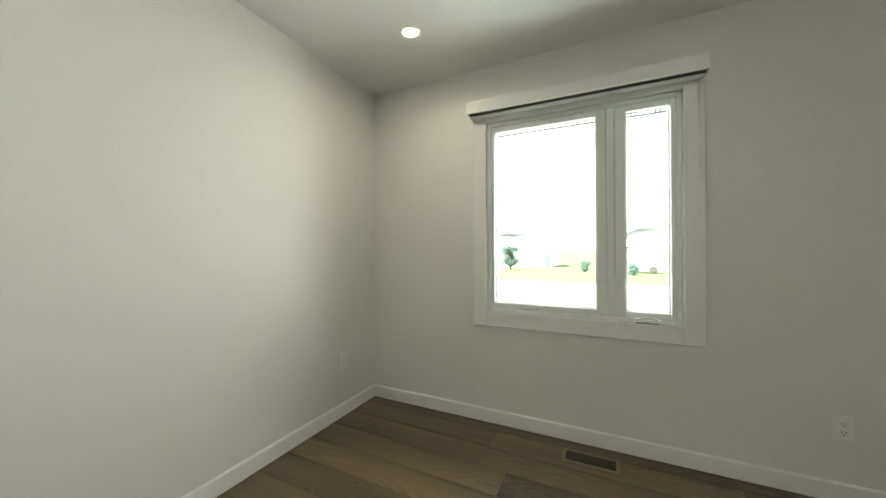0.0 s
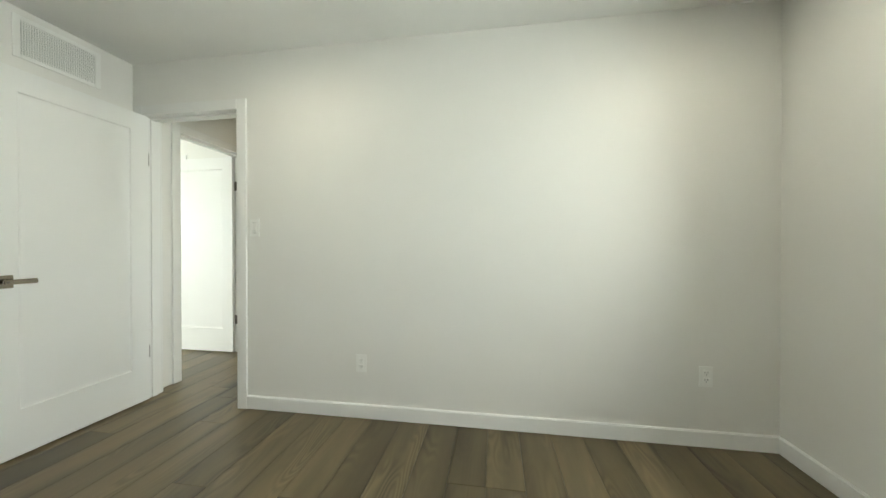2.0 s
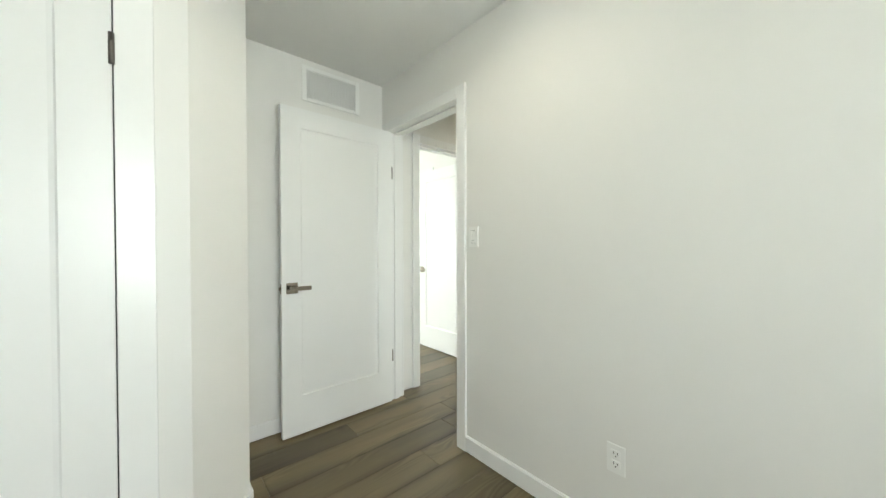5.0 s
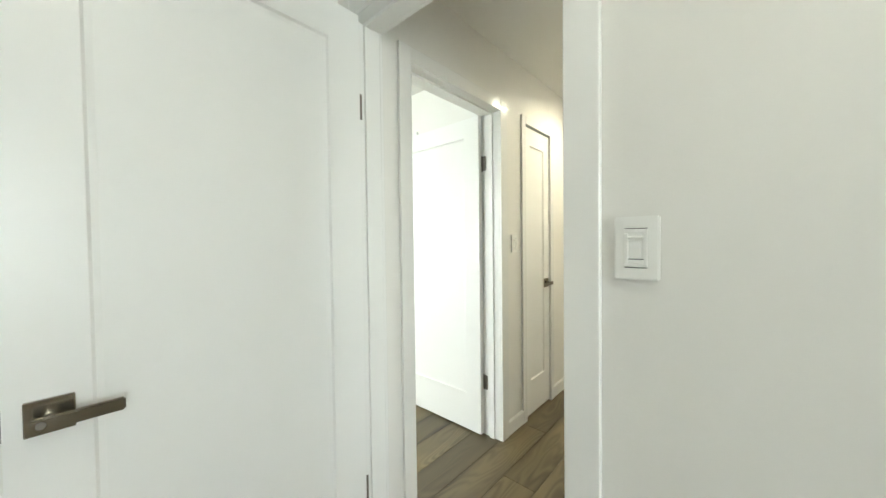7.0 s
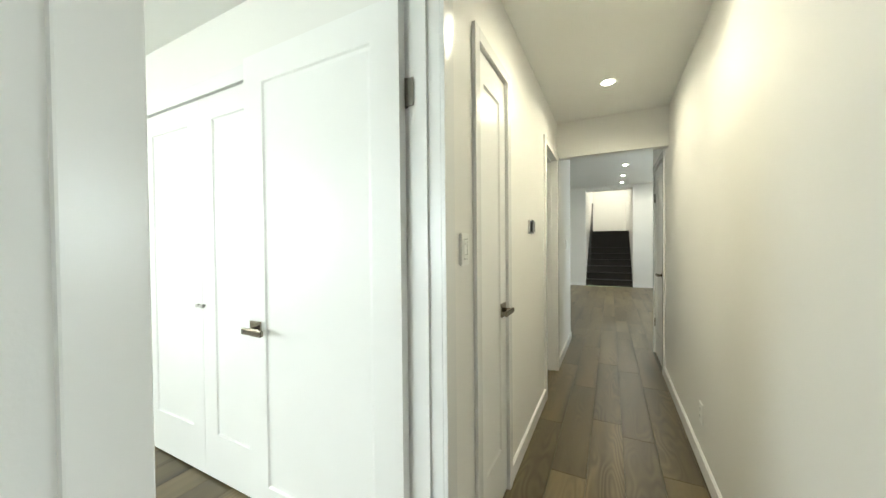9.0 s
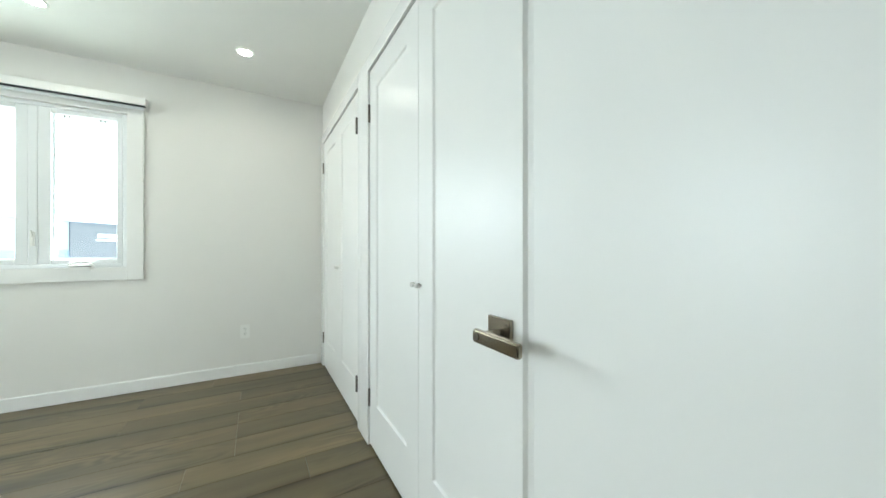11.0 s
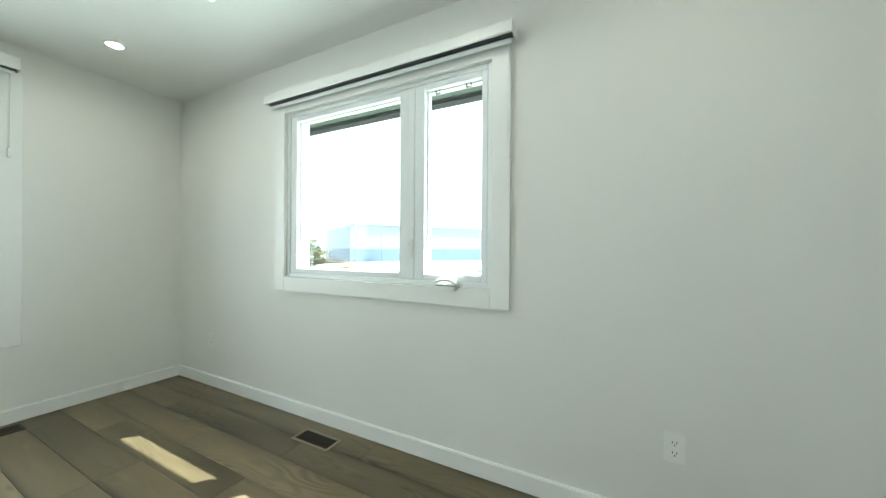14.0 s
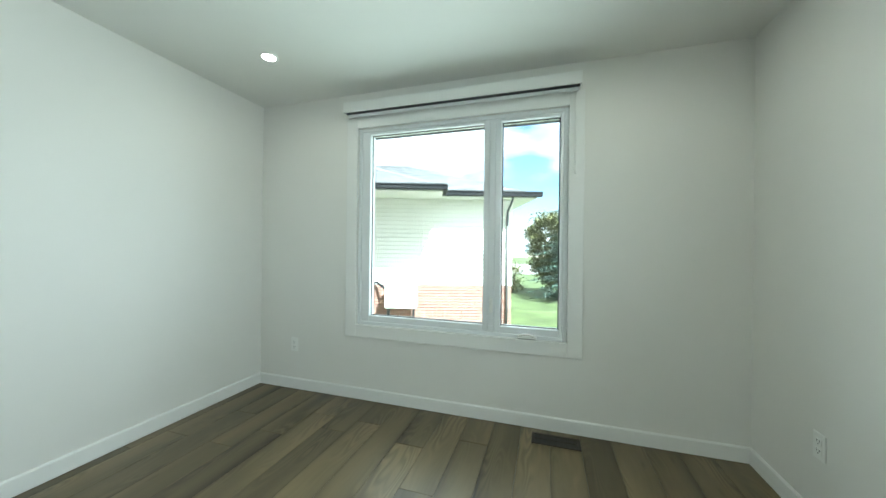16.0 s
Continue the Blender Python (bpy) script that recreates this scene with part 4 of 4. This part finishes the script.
def broadleaf(name, x, y, h, r, seed, mat, label, category="tree", size=0.06, count=2600, z=None, stem=0.3):
    rnd = random.Random(seed)
    ob = empty(name, pose(x, y, GZ if z is None else z), label, category)
    bm = bmesh.new()
    top = Vector((0, 0, h * stem))
    limb(bm, (0, 0, 0), top, 0.03 * h, 0.02 * h)
    tips = []
    for k in range(26):
        a, u = rnd.uniform(0, 2 * math.pi), rnd.uniform(0.15, 1.0)
        tip = Vector((math.cos(a) * r * u * 0.8, math.sin(a) * r * u * 0.8, h * rnd.uniform(stem + 0.05, 0.92)))
        limb(bm, top * rnd.uniform(0.5, 1.0), tip, 0.012 * h, 0.003 * h, 5)
        tips.append((tip, r * rnd.uniform(0.25, 0.45)))
    part("trunk", bm, TRUNK, ob)
    vs, fs = [], []
    for i in range(count):
        tip, s = rnd.choice(tips)
        c = tip + Vector((rnd.gauss(0, 0.5), rnd.gauss(0, 0.5), rnd.gauss(0, 0.45))) * s
        c.z = max(c.z, 0.05)
        d = Vector((rnd.uniform(-1, 1), rnd.uniform(-1, 1), rnd.uniform(-1, 1))).normalized() * size * rnd.uniform(0.6, 1.3)
        e = d.orthogonal().normalized() * size * 0.5
        b0 = len(vs)
        vs.extend((c - d, c + e, c + d, c - e)); fs.append((b0, b0 + 1, b0 + 2, b0 + 3))
    me = bpy.data.meshes.new("crown"); me.from_pydata(vs, [], fs); me.materials.append(mat)
    o = new("crown", me); o.parent = ob; tagged(o, kind="stuff")
    return ob


conifer(-6.1, -15.0, 6.8, 2.5, 3, "blue-green spruce tree on the lawn")
broadleaf("garden_tree", -4.75, -17.2, 4.1, 1.5, 4, LEAF, "bushy green tree with yellowing leaves behind the house", size=0.085, count=11000, stem=0.12)
broadleaf("shrub", -2.9, -16.5, 1.5, 0.8, 5, LEAF, "low dark green shrub on the lawn", "bush", size=0.06, count=1500, stem=0.1)
broadleaf("shrub", -13.9, -9.3, 2.6, 0.9, 6, LEAF, "tall green shrub by the parking lot", "bush", size=0.07, count=2200, stem=0.1)
broadleaf("shrub", -15.2, -9.0, 1.5, 1.3, 7, AUTUMN, "yellow autumn shrub by the parking lot", "bush", size=0.06, count=2200, stem=0.1)

# ---- the neighbouring house to the south ----
ANG = math.atan2(0.326, 0.945)
nb = empty("neighbour_house", Matrix.Translation((-3.67, -7.77, 0)) @ Matrix.Rotation(ANG, 4, "Z"), "one-storey house with pale siding over brick", "house")
NT, NBK = 2.46, 0.30      # top of the siding, top of the brick
bm = bmesh.new(); box(bm, 0, 11, -8.0, -0.035, GZ, NT); core = part("wall", bm, MORTAR, nb, "brick and siding outer wall")
prof = [(-0.034, 0.0), (0.026, 0.0), (0.026, 0.012), (0.002, 0.104), (-0.034, 0.104)]
for name, x0, x1, turn in (("front", 0, 11, 0), ("side", 0, 8, 1)):
    bm = bmesh.new()
    a = [bm.verts.new((x0, y, z)) for y, z in prof]; b = [bm.verts.new((x1, y, z)) for y, z in prof]
    for i in range(len(prof)):
        j = (i + 1) % len(prof)
        bm.faces.new((a[i], a[j], b[j], b[i]))
    bm.faces.new(a); bm.faces.new(b)
    me = mesh("siding_board", bm, SIDING)
    for k in range(int((NT - NBK) / 0.104) + 1):
        o = new("siding_board", me); o.parent = core
        m = Matrix.Translation((0, 0, NBK + 0.04 + k * 0.104))
        o.matrix_local = m if not turn else m @ Matrix.Rotation(math.pi / 2, 4, "Z") @ Matrix.Translation((-8.0, 0, 0))
bm = bmesh.new()
rb = random.Random(9)
def brick_at(bm, x0, x1, y0, y1, z0, z1):
    box(bm, x0, x1, y0, y1, z0, z1)
row = 0
z = GZ
while z < NBK - 0.05:
    x = -0.11 * (row % 2)
    while x < 9:
        brick_at(bm, max(x, 0.0) + 0.005, x + 0.205, -0.034, 0.012 + rb.uniform(-0.002, 0.002), z + 0.005, z + 0.067)
        x += 0.21
    y = -0.11 * (row % 2)
    while y > -6:
        brick_at(bm, -0.014, 0.0, y - 0.205, min(y, -0.005) - 0.005, z + 0.005, z + 0.067)
        y -= 0.21
    z += 0.072; row += 1
tagged(part("brick", bm, BRICK, core), kind="stuff")
bm = bmesh.new(); soft_box(bm, -0.02, 9, -0.03, 0.025, NBK - 0.01, NBK + 0.045, 0.006); part("brick_cap", bm, SIDING, core)
bm = bmesh.new(); soft_box(bm, -0.012, 0.09, -0.09, 0.014, NBK + 0.04, NT, 0.004); part("corner_post", bm, SIDING, nb)
# roof: a hip and a forward section, with courses of shingles drawn as shade lines
def hip(bm, x0, x1, y0, y1, z, slope):
    half = (y1 - y0) / 2
    zr = z + half * slope
    v = [bm.verts.new(c) for c in ((x0, y0, z), (x1, y0, z), (x1, y1, z), (x0, y1, z), (x0 + half, (y0 + y1) / 2, zr), (x1 - half, (y0 + y1) / 2, zr))]
    for f in ((0, 1, 5, 4), (2, 3, 4, 5), (3, 0, 4), (1, 2, 5), (0, 3, 2, 1)):
        bm.faces.new([v[i] for i in f])
bm = bmesh.new(); hip(bm, -0.55, 11.6, -8.6, 0.5, NT + 0.10, 0.42); roof = part("roof", bm, SHING, nb, "grey asphalt shingle hip roof")
bm = bmesh.new(); hip(bm, 1.76, 8.6, -6.0, 1.25, NT + 0.11, 0.42); part("roof", bm, SHING, nb, "forward hip of the shingle roof")
# near-black strips put the shade at each shingle course into colour
bm = bmesh.new()
for k in range(1, 26):
    y = 0.5 - k * 0.14
    zz = NT + 0.10 + k * 0.14 * 0.42
    box(bm, -0.55 + k * 0.14, 11.6 - k * 0.14, y - 0.016, y + 0.016, zz - 0.006, zz + 0.012)
for k in range(1, 22):
    y = 1.25 - k * 0.14
    zz = NT + 0.11 + k * 0.14 * 0.42
    box(bm, 1.76 + k * 0.14, 8.6 - k * 0.14, y - 0.016, y + 0.016, zz - 0.006, zz + 0.012)
tagged(part("course_shade", bm, shader("shade_under_course", (0.055, 0.056, 0.06), 0.95, var=0.3, scale=9), roof), kind="stuff")
WHITE = shader("white_aluminium", (0.72, 0.71, 0.67), 0.5, var=0.03)
bm = bmesh.new(); box(bm, -0.5, 11.5, -8.5, 0.46, NT, NT + 0.03); part("soffit", bm, WHITE, nb, "white aluminium soffit")
bm = bmesh.new(); box(bm, 1.80, 8.5, 0.4, 1.21, NT - 0.005, NT + 0.03); part("soffit", bm, WHITE, nb, "white aluminium soffit")
for x0, x1, y in ((-0.6, 1.78, 0.5), (1.72, 8.7, 1.25)):
    bm = bmesh.new(); soft_box(bm, x0, x1, y - 0.02, y + 0.10, NT + 0.02, NT + 0.135, 0.012, 2)
    soft_box(bm, x0 - 0.005, x1 + 0.005, y + 0.09, y + 0.115, NT + 0.10, NT + 0.14, 0.006)
    part("gutter", bm, GUTTER, nb, "black eaves gutter")
bm = bmesh.new(); soft_box(bm, 1.70, 1.80, 0.5, 1.33, NT + 0.02, NT + 0.135, 0.01); part("gutter", bm, GUTTER, nb, "black eaves gutter")
bm = bmesh.new()
for p, q in (((0.10, 0.5, NT + 0.03), (0.10, 0.5, NT - 0.05)), ((0.10, 0.5, NT - 0.05), (0.12, 0.06, NT - 0.28)), ((0.12, 0.06, NT - 0.28), (0.12, 0.06, GZ + 0.1))):
    tube(bm, p, q, 0.028, 10)
part("downspout", bm, shader("grey_downspout", (0.12, 0.125, 0.13), 0.5), nb, "grey downspout")
# heat pump on a stand by the wall
hp = empty("heat_pump", nb.matrix_world @ Matrix.Translation((2.75, 0.42, 0)), "white outdoor heat pump on a metal stand by the wall", "heat pump")
bm = bmesh.new(); soft_box(bm, -0.38, 0.38, -0.15, 0.15, -0.22, 0.40, 0.02, 2); part("case", bm, WHITE, hp)
bm = bmesh.new(); tube(bm, (0.08, 0.150, 0.09), (0.08, 0.158, 0.09), 0.24, 24); part("fan_guard", bm, shader("guard_grey", (0.45, 0.45, 0.44), 0.5), hp)
for x in (-0.3, 0.3):
    for y in (-0.12, 0.12):
        bm = bmesh.new(); box(bm, x - 0.02, x + 0.02, y - 0.02, y + 0.02, GZ, -0.22); part("leg", bm, IRON, hp)
bm = bmesh.new(); tube(bm, (0.38, -0.1, 0.2), (0.62, -0.3, 0.35), 0.03, 8); tube(bm, (0.62, -0.3, 0.35), (0.95, -0.38, 0.33), 0.03, 8); part("hose", bm, GUTTER, hp)

# ---- west: parking lot and warehouse ----
BLUEW = shader("blue_grey_cladding", (0.27, 0.31, 0.37), 0.6, var=0.05, scale=0.2)
BAND = shader("blue_band", (0.14, 0.195, 0.27), 0.6, var=0.05, scale=0.2)
NAVY = shader("navy_cladding", (0.075, 0.085, 0.10), 0.6, var=0.08, scale=0.2)
PALE = shader("pale_cladding", (0.50, 0.51, 0.52), 0.6, var=0.05, scale=0.2)
A0, B0 = Vector((-42.5, -33.6, 0)), Vector((-75, -11.9, 0))
dw = (B0 - A0).normalized()
wh = empty("warehouse", Matrix.Translation(A0) @ Matrix.Rotation(math.atan2(dw.y, dw.x), 4, "Z"), "long flat-roofed warehouse with blue-grey and navy cladding", "warehouse")
for name, x0, x1, z0, z1, mat, dy in (("wall", 0, 26, GZ, 4.7, BLUEW, 0), ("band", -0.02, 26, GZ, 1.05, BAND, -0.08), ("wall", 26, 36, GZ, 4.75, NAVY, -0.15), ("wall", 36, 60, GZ, 4.6, PALE, -0.1)):
    bm = bmesh.new(); box(bm, x0, x1, dy, 20, z0, z1); part(name, bm, mat, wh)
bm = bmesh.new(); box(bm, -0.1, 60, -0.2, 0.1, 4.7, 4.85); part("parapet", bm, BAND, wh)
SIGNW = shader("sign_white", (0.75, 0.76, 0.78), 0.5)
bm = bmesh.new(); box(bm, 29.2, 32.6, -0.19, -0.15, 2.75, 3.25); part("sign_bar", bm, SIGNW, wh, "white sign mark")
bm = bmesh.new(); box(bm, 29.0, 33.4, -0.19, -0.15, 2.3, 2.5); part("sign_bar", bm, SIGNW, wh, "white sign line")
for i in range(8):
    bm = bmesh.new(); box(bm, 36.6 + i * 2.6, 38.6 + i * 2.6, -0.16, -0.1, 2.2, 3.9); part("window", bm, BLACK, wh)
    bm = bmesh.new(); box(bm, 36.6 + i * 2.6, 38.6 + i * 2.6, -0.16, -0.1, GZ + 0.4, 1.5); part("window", bm, BLACK, wh)
# kerbed islands, low wall, lamp posts, saplings
for x, y, lx, ly in ((-33, -4.5, 1.2, 4.5), (-30, 9, 1.2, 4.0), (-42, 3, 1.2, 4.5)):
    isl = empty("kerb_island", pose(x, y, GZ + 0.02), "grassed kerb island in the parking lot", "kerb")
    bm = bmesh.new(); soft_box(bm, -lx, lx, -ly, ly, 0, 0.15, 0.04, 2); part("kerb", bm, PAVE, isl)
    bm = bmesh.new(); box(bm, -lx + 0.15, lx - 0.15, -ly + 0.15, ly - 0.15, 0.15, 0.19); part("grass_bed", bm, GRASS, isl)
rw = empty("retaining_wall", pose(-16.6, 0, GZ), "low reddish-brown block wall along the parking lot", "wall")
BLOCK = shader("brown_block", (0.105, 0.072, 0.058), 0.9, var=0.3, scale=4, bump=0.5)
bm = bmesh.new(); box(bm, -0.3, 0.3, -7.9, 12, 0, 0.5)
part("core", bm, BLOCK, rw)
bm = bmesh.new(); soft_box(bm, 0, 0.34, 0.005, 0.395, 0.0, 0.155, 0.02, 1)
me = mesh("block", bm, BLOCK)
for r in range(3):
    for i in range(48):
        o = new("block", me); o.parent = rw; o.location = (0.28 + 0.02 * (i % 3), -7.8 + i * 0.4 + 0.2 * (r % 2), 0.005 + r * 0.16)
for x, y, h in ((-37.1, -23.4, 4.1), (-29, -20.4, 4.9)):
    lp = empty("street_lamp", pose(x, y, GZ), "grey parking-lot lamp post", "lamp post", "parking lot lamps")
    bm = bmesh.new(); tube(bm, (0, 0, 0), (0, 0, h), 0.05, 8); part("pole", bm, BAND, lp)
    bm = bmesh.new(); soft_box(bm, -0.5, 0.5, -0.15, 0.15, h - 0.05, h + 0.07, 0.03); part("head", bm, BAND, lp)
for x, y in ((-22, -2.4), (-27, 4.4)):
    broadleaf("sapling", x, y, 2.9, 0.9, int(-x), AUTUMN, "thin nearly bare young tree in the parking lot", size=0.035, count=260, stem=0.3)

# ---- east: street, lawns and houses ----
bm = bmesh.new(); box(bm, 4.2, 24.0, -60, 60, GZ - 0.1, GZ + 0.02)
struct("pavement", bm, PAVE, "pale sunlit street and driveway", "pavement")


# pale instead of dark: distance haze is put into the panes' colour
PANE = shader("hazed_pane", (0.34, 0.37, 0.40), 0.2)


def far_house(x, y, w, d, wall_mat, label, turn=0):
    ob = empty("house", pose(x, y, GZ, 0, 0, turn), label, "house", "houses across the street")
    bm = bmesh.new(); box(bm, 0, d, 0, w, 0, 2.7); wl_ = part("wall", bm, wall_mat, ob)
    # the roof takes the pale cladding colour, haze painted in
    bm = bmesh.new(); hip(bm, -0.4, d + 0.4, -0.4, w + 0.4, 2.65, 0.45); part("roof", bm, PALE, ob)
    for k in range(int(w / 2.6)):
        bm = bmesh.new(); box(bm, -0.05, 0.0, 0.9 + k * 2.6, 2.2 + k * 2.6, 0.9, 2.1); wi = part("window", bm, PANE, wl_)
        bm = bmesh.new()
        for a, b, c, e in ((0.8, 0.9, 0.8, 2.2), (2.2, 2.3, 0.8, 2.2)):
            box(bm, -0.07, 0.0, a + k * 2.6, b + k * 2.6, c, e)
        part("shutter", bm, WHITE, wi)
    bm = bmesh.new(); box(bm, -0.06, 0.0, 0.15, 0.8, 0, 2.05); part("door", bm, NAVY, wl_)
    return ob


far_house(41, -10.5, 11, 8, PALE, "pale grey bungalow across the street")
far_house(46, 6, 12, 8, SIDING, "pale bungalow across the street")
far_house(50, 24, 12, 8, BRICK, "brick bungalow down the street")
far_house(44, 42, 11, 8, SIDING, "pale sided bungalow down the street")
for i, (x, y, h) in enumerate(((38, 9.5, 3.0), (36, 20, 4.2), (42, 35, 4.0), (37, 1.5, 1.2), (33, -2.5, 1.0))):
    broadleaf("street_tree" if h > 2 else "shrub", x, y, h, h * 0.36, 20 + i, NEEDLE, "green tree on a front lawn" if h > 2 else "rounded green shrub on a front lawn", "tree" if h > 2 else "bush", size=0.11, count=4000, stem=0.15)


def car(x, y, mat, label, turn):
    ob = empty("car", pose(x, y, GZ + 0.02, 0, 0, turn), label, "car", "parked cars")
    bm = bmesh.new()
    prof = [(-2.2, 0.35), (-2.25, 0.75), (-1.5, 0.92), (-0.9, 1.42), (0.9, 1.45), (1.6, 0.98), (2.15, 0.85), (2.2, 0.35)]
    a = [bm.verts.new((px, -0.85, pz)) for px, pz in prof]; b = [bm.verts.new((px, 0.85, pz)) for px, pz in prof]
    for i in range(len(prof)):
        j = (i + 1) % len(prof)
        bm.faces.new((a[i], a[j], b[j], b[i]))
    bm.faces.new(a); bm.faces.new(b)
    bmesh.ops.bevel(bm, geom=bm.edges[:], offset=0.06, segments=2, affect="EDGES")
    part("body", bm, mat, ob)
    for s in (-1, 1):
        bm = bmesh.new()
        v = [bm.verts.new(c) for c in ((-1.3, 0.86 * s, 0.95), (-0.85, 0.86 * s, 1.34), (0.85, 0.86 * s, 1.36), (1.35, 0.86 * s, 1.0))]
        bm.faces.new(v); bmesh.ops.solidify(bm, geom=bm.faces[:], thickness=0.01)
        part("side_window", bm, PANE, ob)
        for wx in (-1.4, 1.4):
            bm = bmesh.new(); tube(bm, (wx, 0.72 * s, 0.33), (wx, 0.9 * s, 0.33), 0.33, 16); wh_ = part("wheel", bm, DARK, ob)
            bm = bmesh.new(); tube(bm, (wx, 0.88 * s, 0.33), (wx, 0.915 * s, 0.33), 0.2, 12); part("rim", bm, STEEL, wh_)


car(37.5, -3.2, BAND, "grey-blue parked car in a driveway", 80)
car(31, 13.5, PALE, "pale parked car on the street", 95)

# ---- floor planks ----
PLANK_W = 0.182
random.seed(5)


PLANKS = {}


def plank_mesh(cm):
    """One plank mesh for each length, shared by all planks of it."""
    if cm not in PLANKS:
        q = cm / 100
        bm = bmesh.new()
        box(bm, 0.0006, PLANK_W - 0.0006, 0.0006, q - 0.0006, -0.0118, 0.0)
        es = [e for e in bm.edges if all(abs(v.co.z) < 1e-6 for v in e.verts)]
        bmesh.ops.bevel(bm, geom=es, offset=0.0010, segments=1, affect="EDGES")
        PLANKS[cm] = mesh("plank", bm, OAK)
    return PLANKS[cm]


def lay(x0, x1, y0, y1):
    i0, i1 = math.floor(x0 / PLANK_W + 1e-6), math.ceil(x1 / PLANK_W - 1e-6)
    for i in range(i0, i1):
        y, first = round(y0 * 100), True
        while y < y1 * 100:
            cm = random.choice((30, 45, 60, 80, 100, 120)) if first else 122
            if y + cm > y1 * 100 - 25:
                cm = math.ceil(y1 * 100) - y
            ob = new("plank", plank_mesh(cm))
            ob.location = (i * PLANK_W, y / 100, 0)
            ob.parent = floor
            y, first = y + cm, False


SPLIT = -11 * PLANK_W
lay(BX0 + 0.03, SPLIT, BY0, BY1 + 0.05)
lay(SPLIT, HX1 + 0.1, AY0 + 0.5, 7.0)
lay(SPLIT + PLANK_W * math.ceil((HX1 + 0.1 - SPLIT) / PLANK_W), AX1 - 0.03, AY0 + 0.4, AY1)
# the rest, joined
bm = bmesh.new()
for x0, x1, y0, y1 in ((BX0, AX1, HY1 + 0.1, 12.3), (HX1 + 0.1, AX1, HY0, 4.6)):
    for i in range(math.floor(x0 / PLANK_W) + 1, math.floor(x1 / PLANK_W)):
        y = 7.0 if y1 > 6 and -11 <= i < -5 else y0
        q = random.uniform(0.3, 1.2)
        while y < y1:
            q = min(q, y1 - y)
            box(bm, i * PLANK_W + 0.0006, (i + 1) * PLANK_W - 0.0006, y + 0.0006, y + q - 0.0006, -0.0118, -0.0002)
            y, q = y + q + 1e-6, 1.22
tagged(part("far_planks", bm, OAK, floor), kind="stuff")
